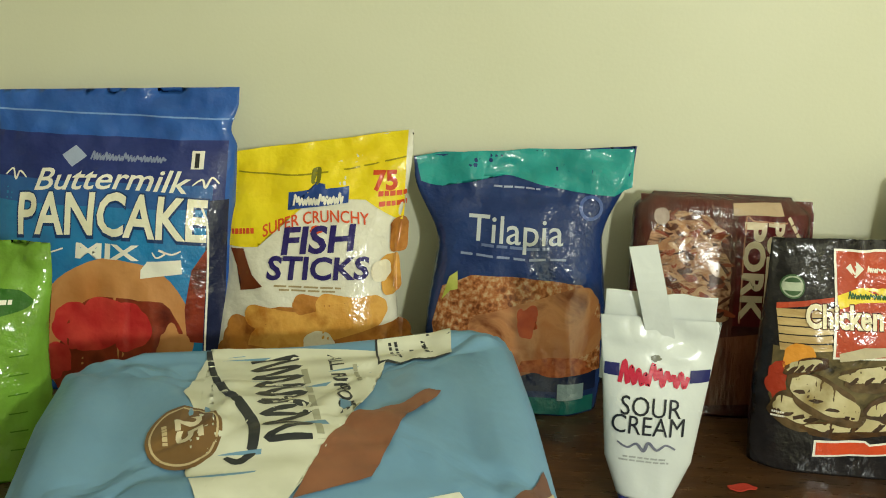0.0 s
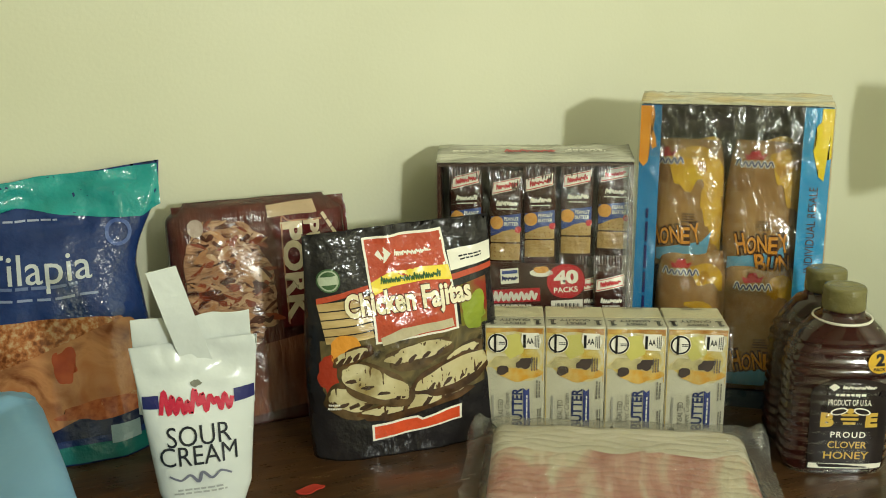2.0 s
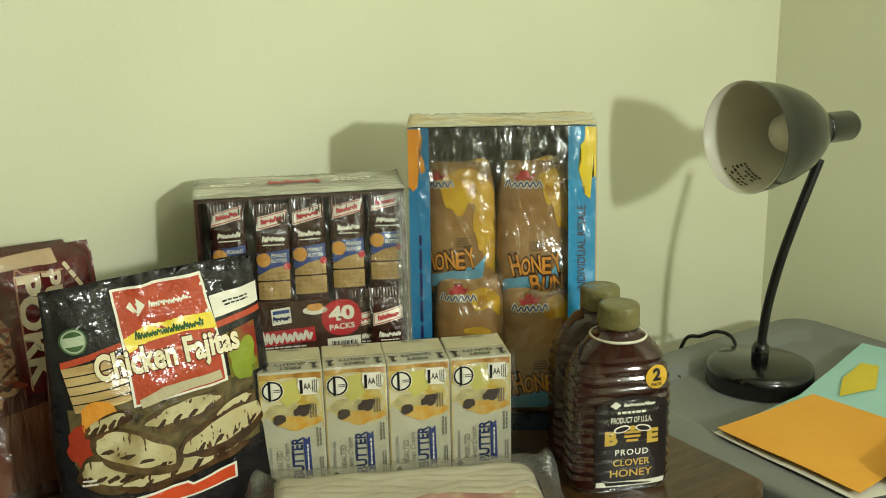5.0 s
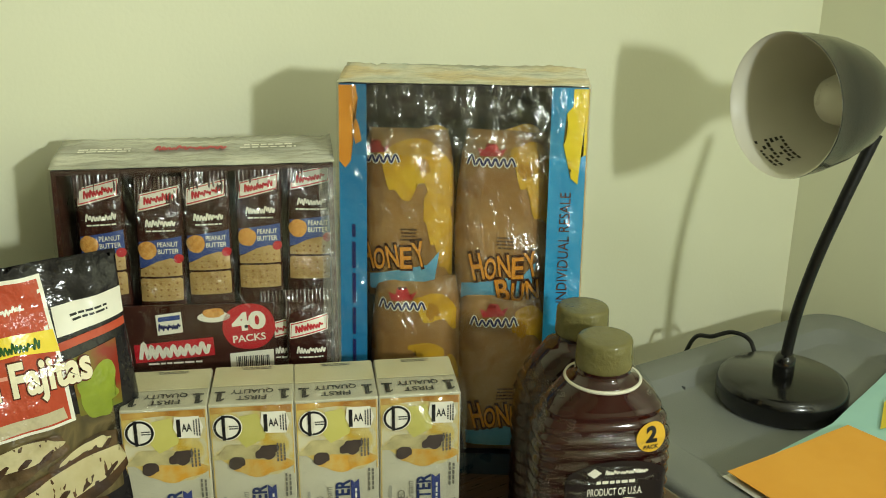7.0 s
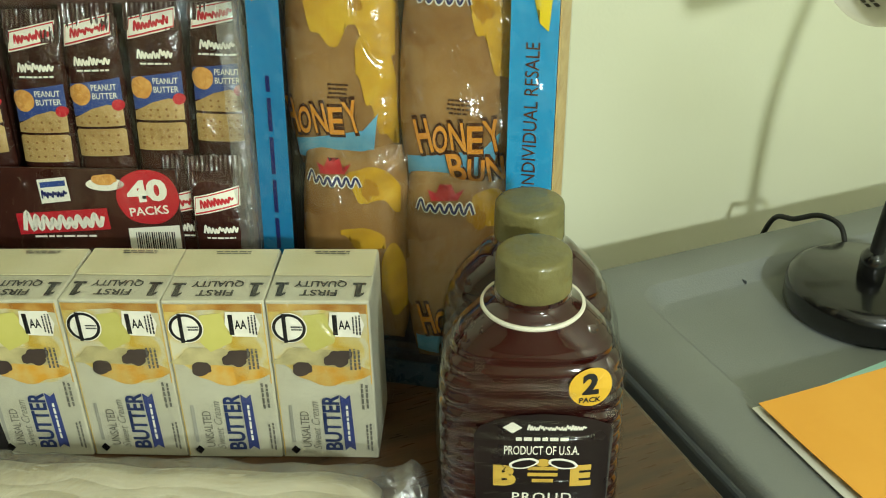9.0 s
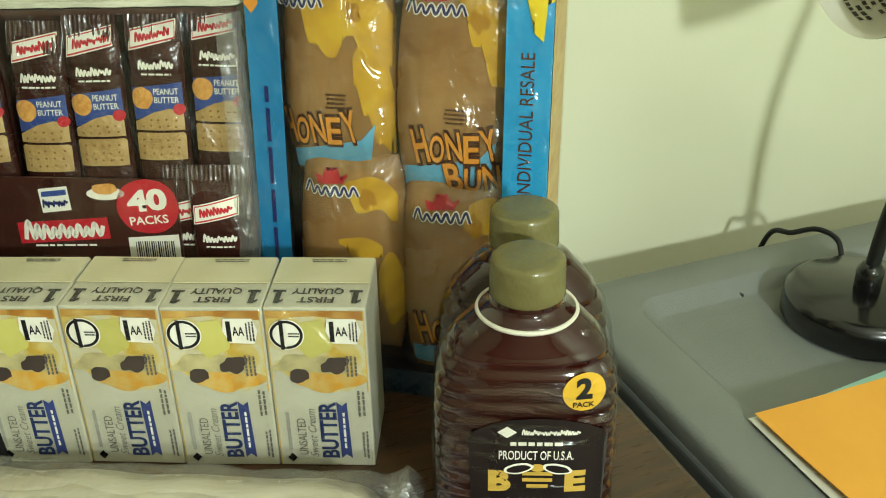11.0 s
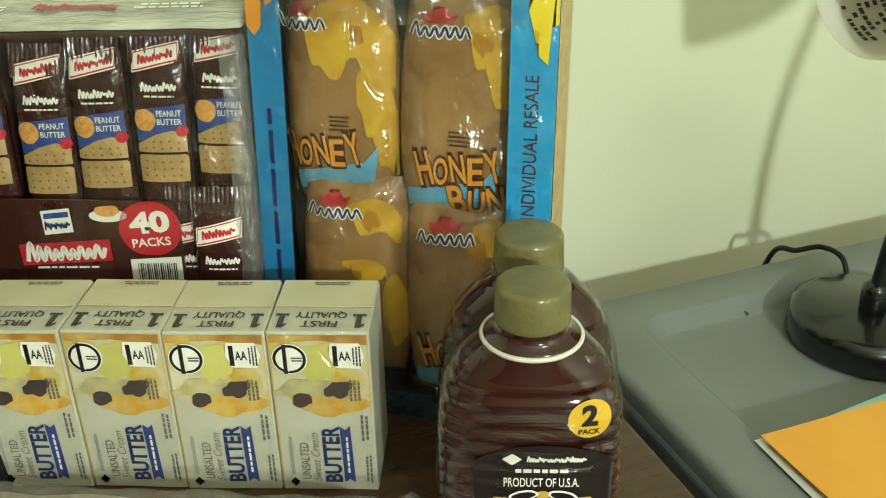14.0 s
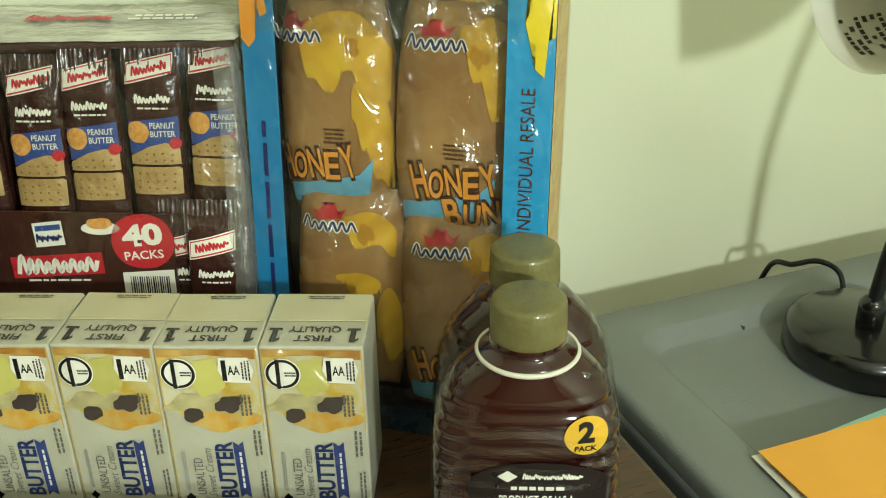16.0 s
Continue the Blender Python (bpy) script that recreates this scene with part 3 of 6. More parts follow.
def make_crackers():
    c = thing("cracker_box", "brown carton of wrapped sandwich cookies in clear film on the desk", "box", pose(0.5435, -0.161, 0.75, -6, 0, -22.5))
    w, h, d = 0.227, 0.281, 0.060
    tray_parts(c, w, h, d, DKBROWN)
    part("front_panel", prism([(-w / 2, 0), (w / 2 - 0.055, 0), (w / 2 - 0.055, 0.162), (-w / 2, 0.167)], -0.0025, 0.0, 0), DKBROWN, c, smooth=False, m=Matrix(((1, 0, 0, 0), (0, 0, 1, 0), (0, 1, 0, 0), (0, 0, 0, 1))))
    part("front_panel", box(w / 2 - 0.0545, w / 2, -0.0020, 0.0, 0, 0.10), DKBROWN, c, smooth=False)
    for i, x in enumerate((-0.078, -0.0355, 0.0065, 0.0475, 0.0885)):
        cracker_pack(c, x, 0.10, 0.265 + (0.003, -0.004, 0.0, 0.004, 0.01)[i], 0.018, 11 + i, tilt=(-1, 1, 0, 1, 2)[i])
    cracker_pack(c, 0.088, 0.03, 0.163, -0.004, 31, False)
    cracker_pack(c, 0.067, 0.03, 0.160, 0.008, 37, False)
    # front panel prints
    L = lambda n, bm, m_, k=1: FLAT.lay(n, shift(bm, 0, -0.005), m_, c, k)
    L("red_disc", blob(0.037, 0.1475, 0.0225, 0.0205, 0.03, 2), REDP)
    L("text", text("40", 0.037, 0.1525, 0.0145, 0.029, 0.05, 4), CREAM, 2)
    L("text", text("PACKS", 0.037, 0.1375, 0.0062, 0.028, 0.02, 4), CREAM, 2)
    L("bowl", blob(0.008, 0.1575, 0.0135, 0.0048, 0.02, 3), CREAM)
    L("bowl_filling", blob(0.008, 0.161, 0.0095, 0.004, 0.12, 4), mat("peanut_swirl", "C98A3E"), 2)
    L("logo_panel", poly([(-0.039, 0.1435), (-0.018, 0.1455), (-0.019, 0.1635), (-0.040, 0.1615)]), CREAM)
    L("logo_panel", poly([(-0.038, 0.1555), (-0.020, 0.157), (-0.020, 0.161), (-0.038, 0.1595)]), ROYAL, 2)
    L("logo_shape", word_shape(-0.029, 0.151, 0.0068, 0.019, 5, 5, 6), NAVY, 2)
    L("name_outline", word_shape(-0.026, 0.131, 0.0185, 0.066, 5, 8, 3, gap=0.0, solid=True), REDP)
    L("name_shape", word_shape(-0.026, 0.131, 0.0155, 0.060, 5, 8, 3, gap=0.14), CREAM, 2)
    L("small_print", bars(-0.026, 0.1185, 0.045, 0.003, 1, 2), CREAM)
    L("barcode_patch", rect(0.020, 0.057, 0.106, 0.124, 0.002), CREAM)
    bc = bmesh.new()
    for i in range(18):
        x0 = 0.025 + i * 0.0016
        bc.faces.new([bc.verts.new(v) for v in ((x0, 0, 0.108), (x0 + (0.0006, 0.0011, 0.0008)[i % 3], 0, 0.108), (x0 + (0.0006, 0.0011, 0.0008)[i % 3], 0, 0.121), (x0, 0, 0.121))])
    L("barcode", bc, INKBLACK, 2)
    # gathered film over the top
    top_wedge(c, w, h, d, 0.016, FOLD, "gathered milky film over the top")
    part("film", film_box(-w / 2 - 0.0015, w / 2 + 0.0015, -0.009, d + 0.002, -0.0 + 0.0005, h + 0.001, 0.003), FILM2, c, "clear wrinkled shrink film")
    bm = bmesh.new()
    rows = []
    for j in range(60):
        z = 0.002 + (h - 0.004) * j / 59
        rows.append([bm.verts.new((w / 2 + 0.0016 + a + 0.0016 * noise.noise((j * 0.35, a * 200, 4)), b - 0.012 + 0.0022 * noise.noise((j * 0.5, b * 90, 9)), z)) for a, b in ((-0.014, 0.001), (-0.008, 0.0), (-0.003, 0.0005), (0.0, 0.004), (0.001, 0.012))])
    for a, b in zip(rows, rows[1:]):
        for i in range(4):
            bm.faces.new((a[i], a[i + 1], b[i + 1], b[i]))
    part("film_edge", bm, film_mat("gathered_film", 1.0, 60, 0.16, rough=0.12, milk=0.10), c, "gathered film along the edge")
    S = Sheet(lambda x, z: -(h + 0.0055 + 0.22 * z), 0)
    up = Matrix.Rotation(radians(-90), 4, "X")
    for nm, bm, mm in (("fold_print", word_shape(-0.005, 0.03, 0.012, 0.06, 7, 3), REDP), ("fold_print", bars(0.06, 0.03, 0.05, 0.012, 2, 4), CREAM), ("fold_print", bars(-0.075, 0.028, 0.045, 0.01, 2, 6), CREAM)):
        S.lay(nm, bm, mm, c, 1).matrix_basis = up


make_crackers()

BUN = mat("glazed_bun", "A9824F", "835B31", rough=0.26, scale=18, bump=0.8, bscale=22, c="9C7443", coat=0.25, lo=0.3, hi=0.7, dist=0.8)
BUNYEL = mat("honey_print", "DDB834", "A67A28", rough=0.18, scale=26, bump=0.9, bscale=26, c="CFA12A", lo=0.3, hi=0.72, dist=0.8)
AMBER = print_mat("B98620", "A87618", rough=0.18, bump=0.8, bscale=30)
SKY = print_mat("3B9CD0", "3390C6", rough=0.28)
SKYPALE = print_mat("6FB0D2", "66A8CC", rough=0.28)
ORANGE = print_mat("E39A3A", "DB8E2C", rough=0.25)
TXTBRN = print_mat("4A2A18", "553219", rough=0.3)


def drips(x0, x1, top, levels, seed=0):
    """A printed run of honey: arched top edge, lower edge hanging in rounded drips."""
    low, n = [], len(levels)
    for i in range(12 * (n - 1) + 1):
        q = i / 12
        k = min(int(q), n - 2)
        f = smoothstep(0.15, 0.85, q - k)
        low.append((x0 + (x1 - x0) * q / (n - 1), levels[k] + (levels[k + 1] - levels[k]) * f + 0.0007 * noise.noise((q * 3, seed, 1))))
    up = [(x, z + (top - z) * math.sin(math.pi * (0.06 + 0.88 * k / (len(low) - 1))) ** 0.35) for k, (x, z) in enumerate(low)]
    return poly(up + low[::-1])


def lively(s, p, word, x, z, size, advance, turn, layer):
    """Cartoon lettering: each letter leans and bounces by itself, orange with a brown edge."""
    lean = (9, -5, 4, -3, 8, -6)
    c, sn = math.cos(radians(turn)), math.sin(radians(turn))
    for off, mm, k in ((0.10, TXTBRN, 0), (0.018, ORANGE, 1)):
        for i, ch in enumerate(word):
            a, b = advance * (i - (len(word) - 1) / 2), size * 0.07 * (1, -0.6, 0.5, -1, 0.8)[i % 5]
            h = size * (1.18, 0.94, 1.0, 0.96, 1.12)[i % 5]
            s.lay("text", text(ch, x + a * c - b * sn, z + a * sn + b * c, h, advance * (0.86 + off), off, turn + lean[i % 6]), mm, p, layer + 1.5 * k + 0.06 * i)


def bun_pack(c, x, z, w, h, seed, y=0.026, honey=(), name=0.0, crown=0.0, letters="HONEY"):
    f, build = pillow(lambda v: w * (0.78 + 0.22 * math.sin(math.pi * min(max(v, 0.02), 0.98)) ** 0.5), h, 0.036, seed, 0.0022, bulge=lambda v: (1 - abs(2 * v - 1) ** 3.4) ** 0.6 + 0.05, edge=0.5)
    p = part("bun", build(), BUN, c, "wrapped glazed honey bun", m=pose(x, y, z, 0, (seed % 3 - 1) * 1.5, 0))
    s = Sheet(f, 0.006, p.data)
    sl = pillow(lambda v: w * 1.05, h * 1.06, 0.042, seed + 50, 0.005, bulge=lambda v: (1 - abs(2 * v - 1) ** 6) ** 0.5 + 0.05, edge=0.3)[1]()
    part("sleeve", sl, SLEEVE, p, "clear crinkled wrapper")
    for i, (x0, x1, top, lv) in enumerate(honey):
        s.lay("yellow_print", drips(x0 * w, x1 * w, top * h, [q * h for q in lv], seed + i), BUNYEL, p, 1 + 0.1 * i)
    s.lay("amber_print", blob(0.35 * w, 0.80 * h, 0.13 * w, 0.045 * h, 0.4, seed, turn=20), AMBER, p, 1.6)
    # trade mark: a crown over a script line
    cx, cz = crown * w, 0.845 * h
    s.lay("crown", poly([(cx - 0.011, cz + 0.003), (cx + 0.007, cz + 0.004), (cx + 0.011, cz + 0.011), (cx + 0.005, cz + 0.008), (cx + 0.002, cz + 0.014), (cx - 0.002, cz + 0.008), (cx - 0.006, cz + 0.014), (cx - 0.008, cz + 0.008), (cx - 0.014, cz + 0.010)]), REDP, p, 2)
    line = [(cx - 0.022 + 0.0034 * i, cz + (0.0035 if i == 1 else 0.0002 * i if i % 2 else -0.0045)) for i in range(13)]
    s.lay("script_edge", stroke(line, 0.0040, 0.2), CREAM, p, 2.5)
    s.lay("script_shape", stroke(line, 0.0019, 0.2), NAVY, p, 3)
    s.lay("small_print", bars(0.05 * w, 0.40 * h, 0.017, 0.012, 4, seed), TXTBRN, p, 1)
    if letters:
        s.lay("blue_patch", poly([(-0.80 * w, 0.055 * h), (0.15 * w, 0.06 * h), (0.6 * w, 0.12 * h), (0.7 * w, 0.30 * h), (0.45 * w, 0.22 * h), (-0.80 * w, 0.15 * h)]), SKYPALE, p, 2)
        lively(s, p, "HONEY", name, 0.265 * h, 0.0200, 0.0118, 5, 3)
        if letters == "HONEY BUN":
            lively(s, p, "BUN", name + 0.013, 0.125 * h, 0.0185, 0.0130, 3, 6.2)
    return p


def make_buns():
    c = thing("bun_box", "blue and yellow window carton of filmed honey buns on the desk", "box", pose(0.7345, -0.2595, 0.75, -5.2, 0, -35))
    w, h, d = 0.206, 0.347, 0.056
    tray_parts(c, w, h, d, print_mat("2A2024", "33262A", rough=0.4))
    part("side_print", box(w / 2 + 0.0003, w / 2 + 0.0012, 0.001, d - 0.001, 0.001, h - 0.001), mat("tan_card_side", "CDB070", "BE9A5C", rough=0.35, scale=20, bump=0.4, bscale=40, stretch=(1, 1, 4)), c, "tan printed card side", smooth=False)
    top_wedge(c, w, h, d, 0.012, mat("tan_card_top", "C8B487", "AEB3A4", rough=0.22, scale=14, bump=1.0, bscale=34, c="D2CBB0", lo=0.38, hi=0.68, stretch=(1, 2, 1)), "tan and blue printed card top under film")
    S = Sheet(lambda x, z: -0.0012, 0)
    L0, R0 = -w / 2 + 0.023, w / 2 - 0.030
    part("blue_border", box(-w / 2, L0, -0.001, 0.0, 0.0, h), print_mat("2F7FB4", "2873A6", rough=0.25), c, smooth=False)
    part("blue_border", box(R0, w / 2, -0.001, 0.0, 0, h), SKY, c, smooth=False)
    part("top_border", box(L0, R0, -0.001, 0.0, h - 0.004, h), print_mat("241C20", "2C2226", rough=0.3), c, smooth=False)
    part("bottom_border", box(L0, R0, -0.001, 0.0, 0, 0.020), print_mat("183040", "14283A", rough=0.28), c, smooth=False)
    e = w / 2
    S.lay("honey_drip", poly([(-e, h - 0.001), (-e + 0.014, h - 0.001), (-e + 0.016, 0.335), (-e + 0.012, 0.325), (-e + 0.017, 0.312), (-e + 0.019, 0.300), (-e + 0.014, 0.297), (-e + 0.012, 0.305), (-e + 0.010, 0.283), (-e + 0.005, 0.277), (-e, 0.283)]), ORANGE, c, 1)
    S.lay("honey_drip", poly([(e, h - 0.001), (e - 0.012, h - 0.001), (e - 0.012, 0.332), (e - 0.017, 0.326), (e - 0.015, 0.310), (e - 0.019, 0.300), (e - 0.016, 0.289), (e - 0.012, 0.287), (e - 0.012, 0.272), (e - 0.006, 0.267), (e - 0.0045, 0.290), (e, 0.292)]), YELLOW, c, 1)
    S.lay("text", text("INDIVIDUAL RESALE", e - 0.0155, 0.212, 0.0090, 0.096, 0.0, 90), TXTBRN, c, 1)
    S.lay("small_print", bars(-e + 0.012, 0.165, 0.14, 0.006, 1, 5, 90), NAVY, c, 1)
    bun_pack(c, -0.047, 0.158, 0.041, 0.150, 40, 0.028, ((-0.62, 0.95, 0.95, (0.82, 0.66, 0.60, 0.70, 0.52, 0.56)), (0.36, 0.96, 0.70, (0.48, 0.34, 0.20, 0.14))), -0.012, -0.62)
    bun_pack(c, 0.035, 0.150, 0.043, 0.158, 41, 0.026, ((0.05, 0.95, 0.95, (0.84, 0.70, 0.54, 0.50)),), 0.002, -0.28, "HONEY BUN")
    bun_pack(c, -0.038, 0.028, 0.041, 0.152, 43, 0.020, ((-0.05, 0.86, 0.91, (0.82, 0.74, 0.76, 0.70)), (-0.15, 0.62, 0.62, (0.58, 0.50, 0.52)), (0.55, 0.95, 0.55, (0.30, 0.16, 0.20))), 0.0, -0.25, "")
    bun_pack(c, 0.042, 0.016, 0.042, 0.152, 45, 0.020, ((0.25, 0.90, 0.92, (0.84, 0.76, 0.70)),), 0.0, -0.15)
    # crumpled clear wrapper ends above the buns, tinted by their print
    for i, (x, z) in enumerate(((-0.046, 0.312), (0.036, 0.314))):
        bm = bmesh.new()
        bmesh.ops.create_grid(bm, x_segments=30, y_segments=12, size=0.5, matrix=Matrix.Translation((x, 0.020, z)) @ Matrix.Rotation(radians(90), 4, "X") @ Matrix.Diagonal((0.074, 0.036, 1, 1)))
        for v in bm.verts:
            v.co.y += 0.009 * noise.noise(v.co * 70)
            v.co.z += 0.006 * noise.noise((v.co.x * 60, i, 2))
        part("wrapper_end", bm, SLEEVE, c, "crumpled clear wrapper end")
        bm = blob(x + 0.008, z - 0.012, 0.026, 0.008, 0.4, 5 + i, turn=14)
        for v in bm.verts:
            v.co.y = 0.026 + 0.004 * noise.noise(v.co * 70)
        part("yellow_fold", bm, BUNYEL, c, "yellow printed fold")
    # loose film across the top of the window, gathered in upright folds
    bm = bmesh.new()
    rows = []
    for j in range(19):
        v = j / 18
        rows.append([bm.verts.new((x, -0.0075 + 0.0034 * noise.noise((x * 95, v * 3.2, 1.5)) + 0.0016 * noise.noise((x * 210, v * 9, 6)), h - 0.058 * v)) for x in [-w / 2 + 0.012 + (w - 0.03) * i / 90 for i in range(91)]])
    for a, b in zip(rows, rows[1:]):
        for i in range(90):
            bm.faces.new((b[i], b[i + 1], a[i + 1], a[i]))
    part("film_folds", bm, film_mat("gathered_folds", 0.3, 60, 0.10, rough=0.13), c, "gathered clear film folds")
    part("film", film_box(-w / 2 - 0.002, w / 2 + 0.002, -0.004, d + 0.002, 0.0004, h + 0.004, 0.003, 0.0022), FILM2, c, "clear wrinkled shrink film")


make_buns()


def figure_one(x, z):
    """A bold figure 1 standing on its head."""
    bm = bmesh.new()
    for q in (((-0.0042, -0.0082), (0.0042, -0.0082), (0.0042, -0.0055), (-0.0042, -0.0055)), ((-0.0018, -0.0054), (0.0018, -0.0054), (0.0018, 0.0082), (-0.0018, 0.0082)), ((-0.0014, 0.0082), (-0.0040, 0.0056), (-0.0040, 0.0030), (-0.0014, 0.0050))):
        bm.faces.new([bm.verts.new((x - a, 0, z - b)) for a, b in q])
    return bm


def make_carton():
    c = thing("butter_carton", "white and yellow butter carton standing on end in a shrink-wrapped row", "butter carton", pose(0, 0, 0), "butter cartons in a row")
    W = 0.0645
    base = part("box", box(-W / 2, W / 2, 0, W, 0, 0.125, 0.0012, 2), print_mat("CBC7B2", "C0BBA4", rough=0.4, bump=0.06), c, smooth=False)
    part("top_flap", box(-W / 2 + 0.001, W / 2 - 0.001, 0.030, W - 0.001, 0.1252, 0.1259), print_mat("DDD6B4", "D3CBA4", rough=0.4, bump=0.06), base, smooth=False)
    S = Sheet(lambda x, z: -0.0001, 0)
    X = lambda u: (u - 0.5) * W
    Z = lambda v: v * 0.125
    L = lambda n, bm, mm, k=1: S.lay(n, bm, mm, base, k)
    P = lambda a, b=None: print_mat(a, b, rough=0.36, bump=0.05)
    L("yellow_field", poly([(X(0.03), Z(0.985)), (X(0.97), Z(0.985)), (X(0.97), Z(0.56)), (X(0.8), Z(0.50)), (X(0.55), Z(0.49)), (X(0.3), Z(0.54)), (X(0.03), Z(0.66))]), mat("yellow_wash", "C9A63C", "CFC8A8", rough=0.36, scale=48, lo=0.36, hi=0.6, c="D0BC72", dist=0.6), 1)
    L("brown_band", poly([(X(0.03), Z(0.985)), (X(0.97), Z(0.985)), (X(0.97), Z(0.93)), (X(0.5), Z(0.955)), (X(0.03), Z(0.94))]), mat("ochre_band", "A8722C", "CDA85A", rough=0.36, scale=60, lo=0.35, hi=0.65), 2)
    L("butter_pat", poly([(X(0.36), Z(0.92)), (X(0.57), Z(0.935)), (X(0.66), Z(0.80)), (X(0.64), Z(0.76)), (X(0.42), Z(0.70)), (X(0.33), Z(0.76))]), P("CDC670", "C3BB60"), 3)
    L("orange_splash", blob(X(0.56), Z(0.575), 0.020, 0.0095, 0.4, 3), mat("ochre_wash", "D09A34", "CDBB78", rough=0.36, scale=70, lo=0.4, hi=0.75), 2)
    L("shadow_wash", blob(X(0.42), Z(0.66), 0.022, 0.008, 0.35, 8), mat("grey_wash", "A89C70", "C4B884", rough=0.36, scale=90, lo=0.35, hi=0.65), 2.5)
    L("berry", blob(X(0.30), Z(0.600), 0.0066, 0.0052, 0.2, 5), P("4E423C", "3C322E"), 4)
    L("berry", blob(X(0.66), Z(0.67), 0.0088, 0.0062, 0.3, 7, turn=15), P("4E423C", "3C322E"), 4)
    for nm, r0, r1, mm, k in (("seal", 0.0, 0.0112, CREAM, 5), ("seal", 0.0086, 0.0105, INKBLACK, 6)):
        L(nm, ring2(X(0.215), Z(0.85), max(r0, 0.0001), r1), mm, k)
    L("seal_band", rect(X(0.215) - 0.0040, X(0.215) - 0.0016, Z(0.85) - 0.0108, Z(0.85) + 0.0108), INKBLACK, 7)
    L("seal_print", bars(X(0.215), Z(0.85), 0.018, 0.003, 2, 2, 90), CREAM, 8)
    L("seal_print", bars(X(0.29), Z(0.85), 0.009, 0.004, 2, 3), INKBLACK, 7)
    L("grade_shield", poly([(X(0.62), Z(0.945)), (X(0.90), Z(0.945)), (X(0.945), Z(0.87)), (X(0.90), Z(0.795)), (X(0.66), Z(0.80)), (X(0.60), Z(0.87))]), CREAM, 5)
    L("text", text("AA", X(0.755), Z(0.872), 0.0065, 0.0075, 0.02), INKBLACK, 6)
    L("shield_bar", rect(X(0.64), X(0.685), Z(0.81), Z(0.93)), INKBLACK, 6)
    L("shield_bar", bars(X(0.87), Z(0.87), 0.015, 0.006, 3, 4, 90), INKBLACK, 6)
    L("small_print", bars(X(0.83), Z(0.66), 0.017, 0.008, 3, 6, 90), P("6A6660"), 5)
    L("text", text("UNSALTED", X(0.265), Z(0.20), 0.0058, 0.030, 0.0, 90), P("6B685C", "7A766A"), 2)
    L("text", text("Sweet Cream", X(0.375), Z(0.225), 0.0056, 0.040, 0.0, 90, 0.3), P("8A877A"), 2)
    L("text", text("BUTTER", X(0.545), Z(0.245), 0.0108, 0.046, 0.03, 90), P("2E3A66", "28345C"), 2)
    L("ribbon", poly([(X(0.66), Z(0.06)), (X(0.71), Z(0.085)), (X(0.77), Z(0.06)), (X(0.75), Z(0.43)), (X(0.70), Z(0.405)), (X(0.645), Z(0.43))]), P("3F4A86", "3A447C"), 2)
    L("ribbon_print", bars(X(0.71), Z(0.245), 0.034, 0.003, 1, 9, 90), CREAM, 3)
    L("logo_diamond", poly([(X(0.09), Z(0.06)), (X(0.14), Z(0.03)), (X(0.19), Z(0.06)), (X(0.14), Z(0.09))]), INKBLACK, 2)
    L("stem_shape", rect(X(0.115), X(0.15), Z(0.11), Z(0.36)), P("A5A294"), 2)
    L("side_panel_print", bars(X(0.90), Z(0.42), 0.024, 0.006, 2, 11, 90), P("77746A"), 2)
    L("side_panel_print", bars(X(0.92), Z(0.15), 0.024, 0.005, 2, 12, 90), P("77746A"), 2)
    L("gold_edge", rect(X(0.0) + 0.0012, X(0.03), Z(0.02), Z(0.985)), P("C9A850", "D2B465"), 1)
    L("gold_edge", rect(X(0.97), X(1.0) - 0.0012, Z(0.5), Z(0.985)), P("D9A63A", "D2B465"), 1)
    U = Sheet(lambda x, z: -0.1252, 0)
    up = Matrix.Rotation(radians(-90), 4, "X")
    for bm in (text("QUALITY", 0.0, 0.0190, 0.0066, 0.033, 0.022, 180), text("FIRST", 0.0, 0.0085, 0.0066, 0.023, 0.022, 180), figure_one(-0.0245, 0.0125), figure_one(0.0245, 0.0125)):
        U.lay("text", bm, P("3A3934", "45443E"), base, 1).matrix_basis = up
    U.lay("lid_crease", rect(-0.031, 0.031, 0.0285, 0.0292), P("A9A288", "9C957A"), base, 1).matrix_basis = up
    U2 = Sheet(lambda x, z: -0.126, 0)
    U2.lay("small_print", bars(0.002, 0.058, 0.03, 0.005, 2, 3), P("6A6660"), base, 1).matrix_basis = up
    return c


butter = make_carton()
for i in range(4):
    x, y = 0.692 - 0.0594 * i, -0.332 + 0.0262 * i
    m = pose(x, y, 0.75, 0, 0, -24 + (0.0, 0.8, -0.6, 0.5)[i]) @ pose(-0.033, 0, 0)
    if i == 0:
        butter.matrix_basis = m
    else:
        copy_thing(butter, m)


